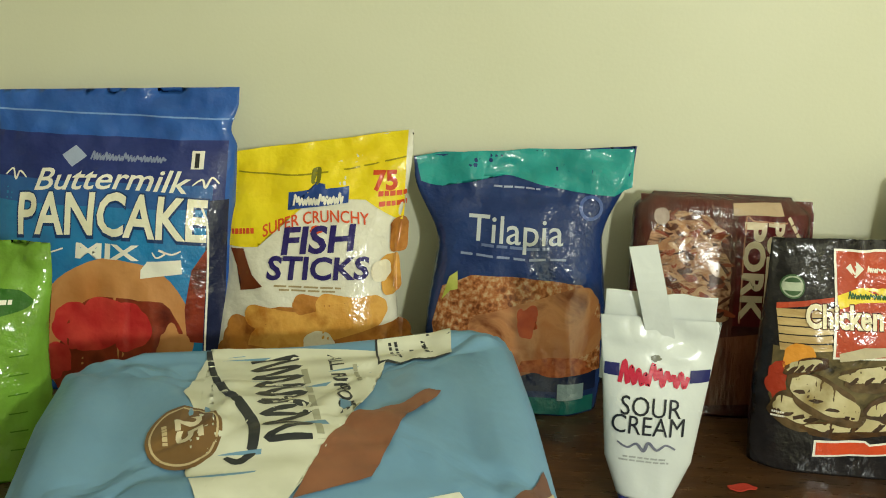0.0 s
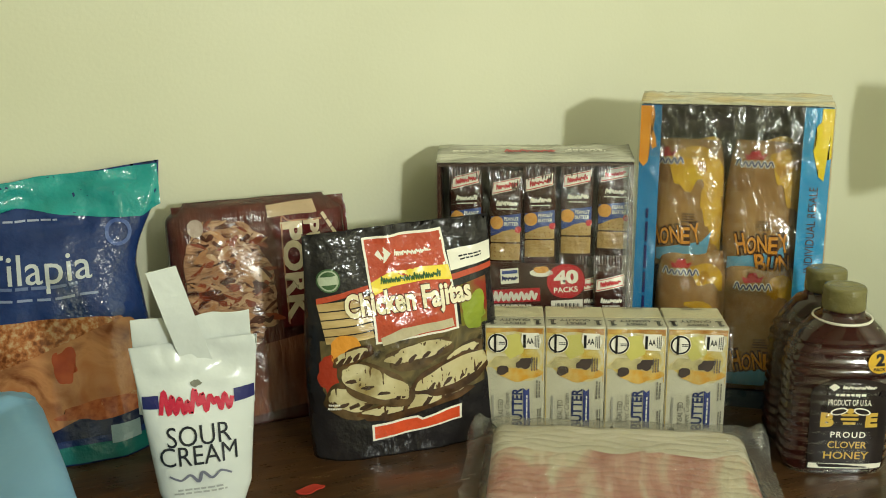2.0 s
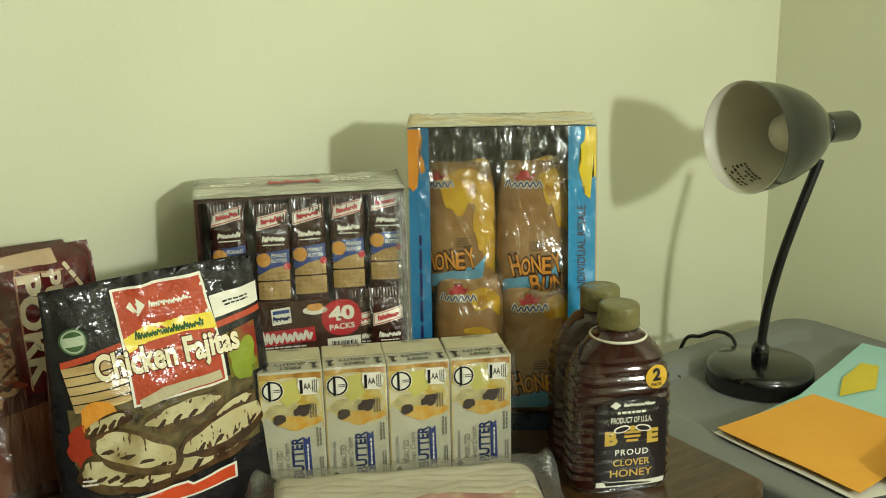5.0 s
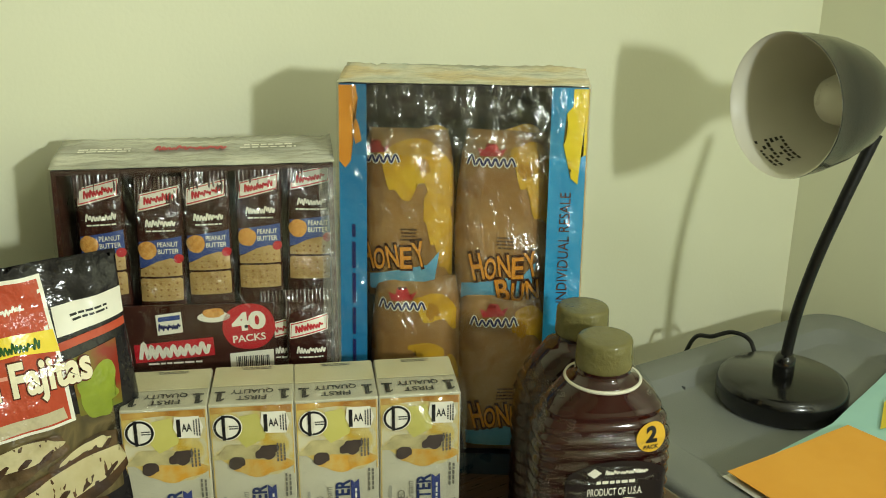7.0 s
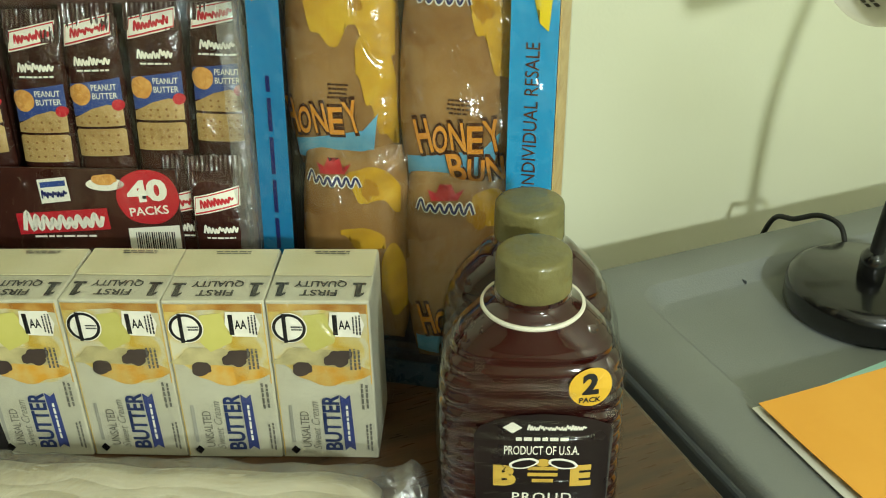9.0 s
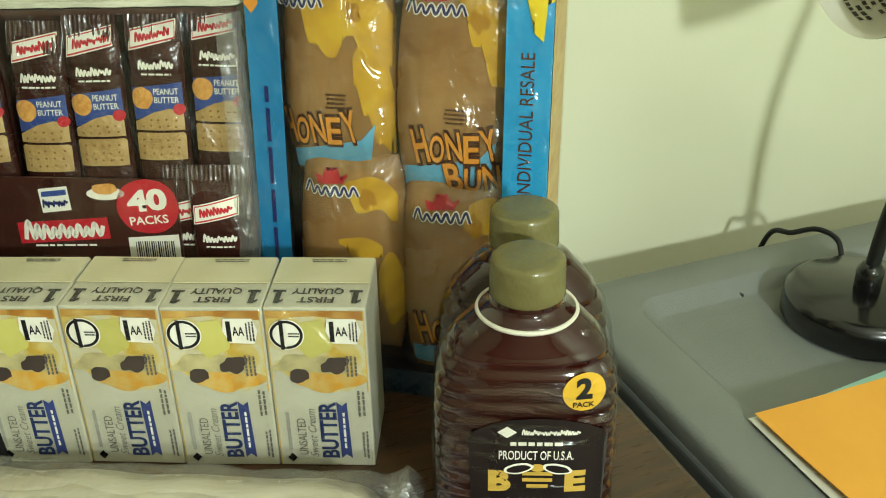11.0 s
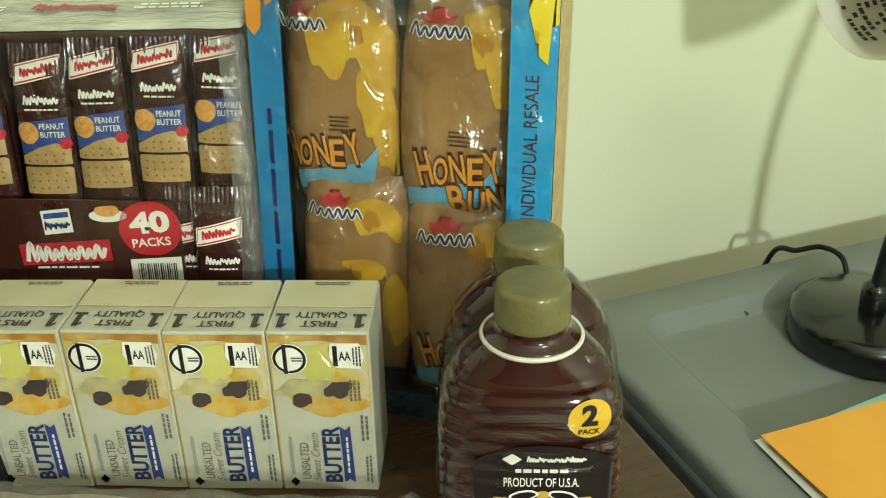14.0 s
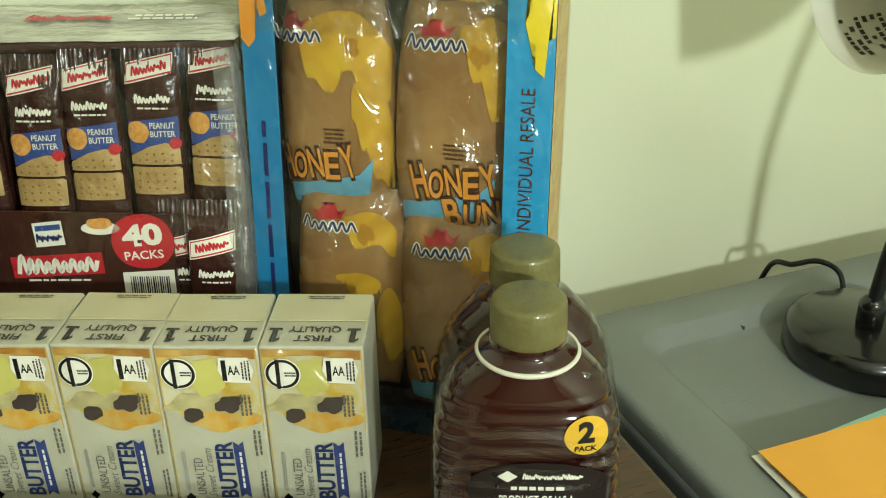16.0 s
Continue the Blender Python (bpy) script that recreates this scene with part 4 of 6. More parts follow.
def make_butter_wrap():
    t = thing("butter_wrap", "clear shrink film round the row of butter cartons", "plastic wrap", pose(0.692, -0.332, 0.75, 0, 0, -24))
    bm = bmesh.new()
    nx, ring = 44, []
    outline = [(-0.0016, 0.002), (-0.0016, 0.06), (-0.0016, 0.1245), (0.001, 0.1275), (0.03, 0.1285), (0.062, 0.1275), (0.0665, 0.1235), (0.0668, 0.06), (0.0665, 0.002)]
    for i in range(nx + 1):
        x = -0.268 + 0.272 * i / nx
        ring.append([bm.verts.new((x, y + 0.0008 * noise.noise((x * 60, y * 40, z * 40)), z + 0.001 * noise.noise((x * 70, y * 60, 3)))) for y, z in outline])
    for a, b in zip(ring, ring[1:]):
        for k in range(len(outline) - 1):
            bm.faces.new((a[k], b[k], b[k + 1], a[k + 1]))
    part("film", bm, film_mat("butter_film", 1.0, 34, 0.06, rough=0.10), t)
    for sgn, x in ((1, 0.004), (-1, -0.268)):
        bm = bmesh.new()
        bmesh.ops.create_grid(bm, x_segments=14, y_segments=18, size=0.5, matrix=Matrix.Translation((x, 0.033, 0.062)) @ Matrix.Rotation(radians(90), 4, "Y") @ Matrix.Diagonal((0.118, 0.064, 1, 1)))
        for v in bm.verts:
            r = math.hypot((v.co.y - 0.033) / 0.032, (v.co.z - 0.062) / 0.06)
            v.co.x += sgn * (0.010 * max(0, 1 - r) + 0.0035 * noise.noise(v.co * 55) * max(0, 1.1 - r))
        part("film_end", bm, FILM2, t, "puckered film end")


make_butter_wrap()


# ---- bags ----
def make_bag(name, label, m, width, h, depth, material, seed, category="bag", **k):
    f, build = pillow(width, h, depth, seed, **k)
    t = thing(name, label, category, m)
    b = part("bag", build(), material, t)
    return t, Sheet(f, 0.006, b.data), f


def picture(s, t, name, shapes, k):
    for i, (bm, mm) in enumerate(shapes):
        s.lay(name, bm, mm, t, k + 0.3 * i)


GL = dict(rough=0.12, bump=1.0, bscale=34, rvar=0.07)
BLUE = print_mat("3363B4", "2A55A2", **GL)


def make_pancake():
    hh = 0.338
    t, s, f = make_bag("pancake_mix_bag", "large blue glossy pancake mix bag leaning on the wall", pose(-0.475, -0.115, 0.75), lambda v: 0.150 - 0.008 * smoothstep(0.80, 0.86, v) * (1 - smoothstep(0.86, 0.95, v)), hh, 0.10, BLUE, 1, tilt=0.19, crease=0.0045, zoff=lambda u: 0.008 * u)
    X = lambda px: (px - 181) / 1433
    Z = lambda py: hh - (py - 156) / 1600
    L = lambda n, bm, mm, k=1, lab="": s.lay(n, bm, mm, t, k, lab)
    L("dark_band", rect(-0.140, 0.142, Z(345), Z(240)), print_mat("2C3A78", "263270", **GL))
    L("blue_field", poly([(-0.140, Z(620)), (0.125, Z(620)), (0.130, Z(335)), (-0.140, Z(335))]), print_mat("2E86BE", "2A74AE", **GL), 2)
    L("blue_fade", poly([(-0.140, Z(360)), (0.130, Z(360)), (0.130, Z(318)), (-0.140, Z(318))]), print_mat("2F62A2", "2E5898", **GL), 2.4)
    L("zip_line", rect(-0.148, 0.146, Z(203), Z(200)), print_mat("7FA3DA", None, **GL), 1)
    L("logo_diamond", poly([(X(112), Z(275)), (X(133), Z(257)), (X(154), Z(275)), (X(133), Z(294))]), print_mat("A9B4CC", "98A4BE", **GL), 3)
    L("logo_name", word_shape(X(225), Z(274), 0.0095, 0.090, 12, 4), print_mat("8D98B8", None, **GL), 3)
    L("text", text("Buttermilk", X(203), Z(316), 0.0235, 0.182, 0.012, 1, 0.25, arc=0.004), CREAM, 4)
    L("text", text("PANCAKE", X(205), Z(383), 0.0475, 0.224, 0.05, 0, 0, arc=0.006), print_mat("24406F", None, **GL), 4)
    L("text", text("PANCAKE", X(205), Z(381), 0.0455, 0.220, 0.022, 0, 0, arc=0.006), print_mat("F2EED8", "E9E3C6", **GL), 5)
    L("text", text("MIX", X(206), Z(438), 0.0165, 0.074, 0.03), CREAM, 4)
    for sg in (-1, 1):
        L("flourish", stroke([(0.017 + sg * 0.052, Z(436)), (0.010 + sg * 0.064, Z(446)), (0.010 + sg * 0.073, Z(438)), (0.010 + sg * 0.066, Z(432)), (0.010 + sg * 0.080, Z(440)), (0.010 + sg * 0.090, Z(434))], 0.0026), CREAM, 4)
        L("flourish", stroke([(0.010 + sg * 0.098, Z(318)), (0.010 + sg * 0.108, Z(308)), (0.010 + sg * 0.112, Z(322)), (0.010 + sg * 0.118, Z(305)), (0.010 + sg * 0.126, Z(316))], 0.0026), CREAM, 4)
    picture(s, t, "pancake_photo", [
        (blob(X(215), Z(590), 0.090, 0.085, 0.05, 3), mat("photo_pancake", "BC7A42", "8E4E28", rough=0.15, scale=12, bump=0.6, bscale=26, c="CC9058", lo=0.28, hi=0.72)),
        (blob(X(225), Z(610), 0.078, 0.058, 0.25, 5), mat("photo_syrup", "74281C", "481610", rough=0.13, scale=20, bump=0.7, c="8E3A26", lo=0.3, hi=0.7, bscale=30)),
        (blob(X(150), Z(575), 0.024, 0.026, 0.15, 6), mat("photo_berry", "B8282A", "D2463C", rough=0.13, scale=30, bump=0.7, bscale=30)),
        (blob(X(205), Z(560), 0.030, 0.024, 0.15, 8), mat("photo_berry", "CF2B2B")),
        (blob(X(245), Z(575), 0.024, 0.028, 0.15, 9), mat("photo_berry", "CF2B2B")),
        (blob(X(185), Z(590), 0.034, 0.018, 0.2, 10), mat("photo_berry", "CF2B2B")),
        (blob(X(318), Z(605), 0.016, 0.020, 0.3, 11), mat("photo_pancake", "C98140")),
        (blob(X(120), Z(640), 0.022, 0.020, 0.3, 12), mat("photo_berry", "CF2B2B"))], 3)
    L("white_tag", poly([(X(262), Z(468)), (X(272), Z(453)), (X(325), Z(450)), (X(328), Z(475)), (X(262), Z(484))]), CREAM, 6)
    L("side_gusset", rect(0.126, 0.146, 0.02, Z(345)), print_mat("20243F", "2A2E4A", **GL), 3, "dark side gusset")
    L("side_photo", poly([(0.110, Z(600)), (0.126, Z(605)), (0.128, Z(430)), (0.112, Z(470)), (0.106, Z(540))]), mat("photo_syrup", "7A2418"), 4)
    L("gusset_line", stroke([(0.128, Z(625)), (0.129, Z(500)), (0.128, Z(400)), (0.122, Z(362)), (0.115, Z(345))], 0.0022, 0.1), CREAM, 5)
    L("price_tag", rect(0.104, 0.118, Z(290), Z(258)), CREAM, 3)
    L("price_bar", rect(0.108, 0.113, Z(288), Z(262)), INKBLACK, 4)


def make_fish():
    hh = 0.283
    t, s, f = make_bag("fish_sticks_bag", "yellow and white bag of frozen fish sticks leaning on the wall", pose(-0.234, -0.115, 0.75), lambda v: 0.113 - 0.007 * math.sin(math.pi * v) + 0.004 * math.sin(9 * v), hh, 0.085, print_mat("E6E2D2", "DAD5C2", **GL), 2, tilt=0.25, zoff=lambda u: 0.022 * u, crease=0.005)
    X = lambda px: min(max((px - 556) / 1443, -0.1085), 0.1085)
    Z = lambda py: hh - (py - (262 if py > 485 else 250)) / 1500
    L = lambda n, bm, mm, k=1: s.lay(n, bm, mm, t, k)
    pts = lambda *q: poly([(X(a), Z(b)) for a, b in q])
    Y = print_mat("F2DA22", "E8CC14", **GL)
    L("yellow_field", pts((412, 425), (440, 424), (475, 420), (505, 380), (545, 352), (600, 335), (650, 335), (700, 365), (745, 372), (745, 300), (745, 218), (600, 238), (412, 270)), Y)
    L("zip_line", stroke([(X(425), Z(303)), (X(520), Z(302)), (X(620), Z(286)), (X(715), Z(262))], 0.0018, 0.1), print_mat("9C8D14", None, **GL), 2)
    L("logo_block", poly([(X(518), Z(330)), (X(560), Z(322)), (X(565), Z(310)), (X(580), Z(312)), (X(582), Z(320)), (X(620), Z(314)), (X(622), Z(340)), (X(520), Z(358))]), print_mat("2B4A92", "274488", **GL), 3)
    L("logo_name", word_shape(X(570), Z(338), 0.013, 0.060, 8, 6, 6), CREAM, 4)
    L("logo_mark", blob(X(563), Z(300), 0.006, 0.009, 0.2, 2), print_mat("7A7A2A", None, **GL), 3)
    OR = print_mat("D9542A", "CF4A22", **GL)
    L("text", text("SUPER CRUNCHY", X(570), Z(380), 0.0125, 0.125, 0.012, 9, arc=0.010), OR, 3)
    L("fish_mark", blob(X(576), Z(384), 0.010, 0.004, 0.3, 5), OR, 3)
    PUR = print_mat("2C2368", "261D5E", **GL)
    L("text", text("FISH", X(578), Z(400), 0.0275, 0.088, 0.03, 6, 0.12), PUR, 4)
    L("text", text("STICKS", X(580), Z(447), 0.0245, 0.117, 0.03, 2, 0.08), PUR, 4)
    L("text", text("75", X(680), Z(302), 0.021, 0.028, 0.04, 3), OR, 3)
    L("small_print", bars(X(694), Z(332), 0.040, 0.022, 2, 3, 3), OR, 3)
    L("small_print", bars(X(445), Z(398), 0.035, 0.012, 1, 4, 8), OR, 3)
    L("small_print", bars(X(565), Z(482), 0.085, 0.008, 2, 5), print_mat("A8946A", None, **GL), 3)
    CR = mat("photo_crumb", "CE8C36", "AE6A22", rough=0.15, scale=34, bump=0.7, bscale=30, c="DDA54E", lo=0.3, hi=0.7)
    CR2 = mat("photo_crumb_shade", "A8662A", "7C4418", rough=0.15, scale=34, bump=0.7, bscale=30, c="BC7C36", lo=0.3, hi=0.7)
    BR = mat("photo_dip", "7A3A1C", "5E2A14", rough=0.24, scale=30, bump=0.3, bscale=30)
    L("dip_photo", pts((425, 428), (450, 425), (470, 465), (490, 482), (475, 500), (450, 506), (458, 480), (440, 455)), BR, 3)
    cap = lambda a, b, c, d, r, sd: capsule(X(a), Z(b), X(c), Z(d), r / 1480, 0.08, sd)
    picture(s, t, "fish_stick_photo", [(blob(X(575), Z(590), 0.105, 0.040, 0.25, 9), CR2), (cap(445, 590, 470, 612, 24, 1), CR2), (cap(450, 570, 520, 580, 22, 2), CR2), (cap(480, 545, 560, 555, 20, 3), CR), (cap(560, 520, 620, 530, 18, 4), CR2), (cap(600, 520, 660, 528, 20, 5), CR),
                                         (cap(640, 590, 715, 575, 24, 6), CR2), (cap(650, 600, 690, 600, 22, 7), CR), (cap(500, 585, 670, 530, 27, 8), CR), (cap(495, 590, 580, 595, 26, 9), CR), (blob(X(588), Z(584), 0.017, 0.013, 0.15, 3), print_mat("EFE6CF", "E3D7B8", **GL)),
                                         (cap(430, 612, 560, 618, 18, 12), CR2), (cap(708, 378, 708, 412, 14, 10), CR2), (cap(695, 440, 700, 480, 15, 11), CR), (blob(X(683), Z(452), 0.011, 0.012, 0.1, 4), print_mat("EFE6CF", "E3D7B8", **GL))], 3)


def make_tilapia():
    hh = 0.284
    t, s, f = make_bag("tilapia_bag", "navy blue and teal bag of frozen tilapia leaning on the wall", pose(0.012, -0.105, 0.75), lambda v: 0.100 + 0.006 * math.sin(6 * v) + 0.033 * smoothstep(0.62, 0.93, v), hh, 0.085, print_mat("263C70", "1E3162", **GL), 3, tilt=0.27, zoff=lambda u: 0.012 * u, crease=0.006)
    X = lambda px: min((px - 930) / 1492, 0.1285)
    Z = lambda py: hh - (py - (262 if py < 335 or py > 600 else 277)) / 1600
    L = lambda n, bm, mm, k=1: s.lay(n, bm, mm, t, k)
    TEAL = print_mat("2E9C98", "258C8A", **GL)
    pts = lambda *q: poly([(X(a), Z(b)) for a, b in q])
    L("teal_field", pts((738, 282), (780, 272), (935, 258), (1128, 248), (1126, 318), (1090, 333), (1010, 325), (900, 306), (840, 312), (790, 330), (768, 345), (750, 325)), TEAL)
    # lower teal print, with the shade at the bag's foot put into its colour
    L("teal_field", rect(-0.094, 0.094, 0.002, 0.020), print_mat("1F7472", "1A6866", **GL))
    L("text", text("Tilapia", X(922), Z(410), 0.028, 0.110, 0.004), print_mat("C4C9CC", "B8BEC2", **GL), 3)
    L("name_line", bars(X(925), Z(438), 0.10, 0.006, 1, 3), print_mat("6A7AA4", None, **GL), 3)
    L("name_line", bars(X(920), Z(456), 0.150, 0.005, 1, 4), print_mat("8C98B8", None, **GL), 3)
    L("brand_line", bars(X(920), Z(340), 0.06, 0.004, 1, 5), print_mat("A8B0CA", None, **GL), 3)
    L("badge", ring2(X(1050), Z(368), 0.010, 0.014), print_mat("4C63A0", None, **GL), 3)
    RICE = mat("photo_rice", "C2A27A", "6E3C22", rough=0.15, scale=170, bump=0.6, bscale=30, c="A8683C", lo=0.34, hi=0.66)
    FIL = mat("photo_fillet", "A2623A", "703A22", rough=0.15, scale=20, bump=0.7, bscale=26, c="B88054", dist=1.5, lo=0.3, hi=0.7)
    L("photo_base", pts((800, 640), (785, 590), (800, 520), (850, 492), (940, 488), (1040, 500), (1075, 540), (1080, 640)), RICE, 2)
    picture(s, t, "fillet_photo", [(capsule(X(880), Z(590), X(1040), Z(535), 0.020, 0.15, 2), FIL), (capsule(X(900), Z(625), X(1050), Z(590), 0.022, 0.15, 3), FIL), (blob(X(950), Z(568), 0.013, 0.016, 0.3, 4), mat("photo_spice", "9E3A1C", "B54E26", rough=0.2, scale=60)), (blob(X(1000), Z(630), 0.045, 0.010, 0.3, 6), mat("photo_grain", "8A3D20", "B3673A", rough=0.2, scale=150)),
                                   (poly([(X(800), Z(545)), (X(812), Z(500)), (X(826), Z(488)), (X(828), Z(520)), (X(815), Z(525))]), print_mat("A9B04A", "C6CA6A", **GL))], 3)
    L("dark_band", rect(-0.092, 0.096, 0.027, Z(640)), print_mat("17203F", "1C2748", **GL), 2)
    L("nutrition_patch", rect(0.052, 0.082, 0.018, 0.036), print_mat("8CA4AE", None, **GL), 5)


def make_pork():
    hh = 0.248
    t, s, f = make_bag("pulled_pork_tub", "maroon shrink-wrapped tub of pulled pork with rounded corners", pose(0.243, -0.085, 0.75), lambda v: 0.101 - 0.022 * smoothstep(0.90, 1.0, v) ** 2 - 0.008 * smoothstep(0.1, 0, v), hh, 0.06, print_mat("4E2522", "3E1C1A", **GL), 4, "tub", tilt=0.16, bulge=lambda v: (1 - v ** 10) ** 0.5 + 0.03, edge=0.25, crease=0.003)
    X = lambda px: (px - 1275) / 1560
    Z = lambda py: hh - (py - 340) / 1590
    L = lambda n, bm, mm, k=1: s.lay(n, bm, mm, t, k)
    pts = lambda *q: poly([(X(a), Z(b)) for a, b in q])
    MEAT = mat("photo_pork", "643828", "3A1A16", rough=0.14, scale=26, bump=0.9, bscale=30, c="B98C6C", lo=0.32, hi=0.66, dist=2.2, stretch=(1, 1, 2.2))
    WD = mat("photo_board", "64332A", "4A221D", rough=0.16, scale=10, bump=0.3, bscale=30, stretch=(6, 1, 1))
    MAR = print_mat("5E2022", "501A1C", **GL)
    L("board_photo", pts((1130, 346), (1436, 346), (1440, 380), (1300, 380), (1300, 600), (1140, 600)), WD, 1)
    picture(s, t, "pork_photo", [(blob(X(1208), Z(470), 0.042, 0.056, 0.3, 3), MEAT), (blob(X(1240), Z(520), 0.036, 0.045, 0.4, 5), MEAT), (blob(X(1185), Z(415), 0.024, 0.024, 0.3, 7), MEAT)], 2)
    rnd = random.Random(5)
    SH = [mat("pork_shred_a", "CBA684", "B08660", rough=0.22, scale=60), mat("pork_shred_b", "5A3022", "46241A", rough=0.22, scale=60), mat("pork_shred_c", "BA8860", "986444", rough=0.22, scale=60), mat("pork_shred_d", "94492F", "743424", rough=0.22, scale=60)]
    for i in range(110):
        a, b, g = rnd.uniform(1146, 1272), rnd.uniform(372, 560), rnd.uniform(-0.9, 1.0)
        l = rnd.uniform(10, 36)
        L("shred", stroke([(X(a), Z(b)), (X(a + l * 0.5), Z(b - l * 0.5 * g + rnd.uniform(-6, 6))), (X(a + l), Z(b - l * g))], rnd.uniform(0.003, 0.0095), 0.7), SH[(i * 7) % 4], 3.2 + 0.02 * i)
    L("maroon_label", pts((1300, 368), (1440, 365), (1444, 565), (1300, 565)), MAR, 3)
    L("label_frame", stroke([(X(1312), Z(560)), (X(1312), Z(385)), (X(1330), Z(378)), (X(1385), Z(378))], 0.0016, 0), print_mat("B9836A", None, **GL), 4)
    PT = print_mat("D9C9AE", "CDBB9C", **GL)
    L("text", text("PORK", X(1330), Z(468), 0.023, 0.112, 0.04, -90), PT, 4)
    L("text", text("PULLED", X(1366), Z(462), 0.017, 0.108, 0.04, -90), PT, 4)
    L("small_print", bars(X(1405), Z(400), 0.05, 0.008, 1, 5, -60), PT, 4)
    L("white_spot", blob(X(1165), Z(378), 0.009, 0.009, 0.05, 4), print_mat("B9A59A", None, **GL), 8)
    L("paper_edge", pts((1290, 350), (1375, 346), (1378, 366), (1290, 370)), print_mat("C9AE8E", None, **GL), 4)
    L("lower_photo", pts((1200, 600), (1400, 570), (1410, 700), (1220, 720)), mat("photo_roll", "7E4A34", "562C20", rough=0.16, scale=16, bump=0.5, bscale=30, stretch=(4, 1, 1)), 2)
    part("film", pillow(lambda v: 0.103 - 0.022 * smoothstep(0.90, 1.0, v) ** 2, hh + 0.002, 0.066, 14, 0.004, bulge=lambda v: (1 - v ** 10) ** 0.5 + 0.03, edge=0.25, tilt=0.16)[1](), film_mat("pork_film", 0.9, 30, 0.035), t, "clear wrinkled shrink film")


def make_fajita():
    hh = 0.238
    t, s, f = make_bag("chicken_fajita_bag", "black and red bag of chicken fajitas standing on the desk", pose(0.369, -0.214, 0.75, 0, 0, -1), lambda v: 0.105 + 0.003 * math.sin(5 * v), hh, 0.06, print_mat("1F1D1E", "282526", **GL), 5, tilt=0.10, crease=0.0035, zoff=lambda u: 0.003 * u)
    X = lambda px: (px - 865) / 1630
    Z = lambda py: 0.1646 + ((480 - py) / 1417 if py < 480 else (480 - py) / 1822)
    L = lambda n, bm, mm, k=1: s.lay(n, bm, mm, t, k)
    pts = lambda *q: poly([(X(a), Z(b)) for a, b in q])
    RED = print_mat("BC4E33", "AE442C", **GL)
    MT = mat("photo_grill", "50462E", "2E2719", rough=0.15, scale=26, bump=0.4, bscale=30, c="6C5E3C", dist=1)
    PALE = mat("photo_chicken", "B9AB7E", "88733F", rough=0.15, scale=18, bump=0.7, bscale=24, c="CCC096")
    MT2 = mat("grill_crust", "665034", "3E301E", rough=0.18, scale=50, bump=0.5, bscale=40)
    MARK2 = mat("grill_crust_dark", "5E4226", "38261A", rough=0.18, scale=50, bump=0.5, bscale=40)
    MARK = mat("grill_mark", "4A3424", "33241A", rough=0.25, scale=40)
    TORT = mat("photo_tortilla", "CDB27C", "B0915C", rough=0.22, scale=22, bump=0.3, bscale=30, stretch=(1, 1, 5))
    L("photo_base", pts((712, 545), (1000, 540), (1000, 660), (930, 680), (830, 690), (730, 680), (712, 640)), MT, 1)
    for i in range(5):
        L("tortilla", pts((712 + 2 * i, 478 + 15 * i), (800, 470 + 15 * i), (803, 482 + 15 * i), (714 + 2 * i, 491 + 15 * i)), TORT, 2 + 0.1 * i)
    L("side_photo", pts((955, 470), (1015, 462), (1012, 545), (960, 545)), mat("photo_peppers", "8A3020", "6A7A28", rough=0.22, scale=20, lo=0.4, hi=0.6), 2)
    L("pepper", blob(X(985), Z(520), 0.016, 0.018, 0.3, 4), print_mat("7C8A2E", "9AA83A", **GL), 3)
    L("orange_slice", blob(X(752), Z(562), 0.016, 0.016, 0.15, 5), print_mat("D98A2E", "E39A3C", **GL), 3)
    L("pepper", blob(X(722), Z(610), 0.010, 0.020, 0.3, 6), print_mat("A83A24", None, **GL), 3)
    strips = [(752, 658, 44, 22, -10), (868, 676, 96, 13, 8), (960, 594, 40, 11, 15), (762, 574, 34, 10, 20), (878, 581, 60, 16, 8), (942, 630, 74, 19, 15), (798, 630, 72, 24, -27)]
    for i, (a, b, rx, rz, tn) in enumerate(strips):
        L("grilled_edge", blob(X(a), Z(b + 4), rx * 1.06 / 1690, rz * 1.35 / 1525, 0.2, 40 + i, 44, tn), MARK2 if i % 2 else MT2, 4 + 0.3 * i)
        L("chicken_strip", blob(X(a), Z(b), 0.92 * rx / 1690, 0.86 * rz / 1525, 0.22, 20 + i, 44, tn), PALE, 4.1 + 0.3 * i)
        for k in range(4):
            q = (k - 1.5) / 2.4
            mx, mz = a + rx * q * math.cos(radians(tn)), b - rx * q * math.sin(radians(tn)) + rz * 0.62
            L("grill_stripe", blob(X(mx), Z(mz), 0.0062, 0.0021, 0.4, k + i, 16, tn + 28), MARK, 4.2 + 0.3 * i)
    for nm, q, mm, k in (("white_frame", ((799, 391), (942, 386), (954, 547), (803, 556)), CREAM, 6), ("red_panel", ((803, 394), (938, 390), (949, 543), (807, 552)), RED, 6.5)):
        L(nm, pts(*q), mm, k)
    L("logo_diamond", pts((818, 415), (832, 404), (846, 415), (832, 427)), CREAM, 7)
    L("logo_name", word_shape(X(885), Z(415), 0.006, 0.042, 9, 3), CREAM, 7)
    L("yellow_ribbon", poly([(X(804), Z(452)), (X(840), Z(440)), (X(900), Z(436)), (X(945), Z(438)), (X(948), Z(458)), (X(900), Z(455)), (X(840), Z(460)), (X(808), Z(470))]), YELLOW, 7)
    L("ribbon_name", word_shape(X(875), Z(449), 0.0078, 0.066, 13, 7, 2), print_mat("2E5A2A", None, **GL), 8)
    L("small_print", bars(X(875), Z(474), 0.07, 0.005, 1, 8), print_mat("E6A08A", None, **GL), 7)
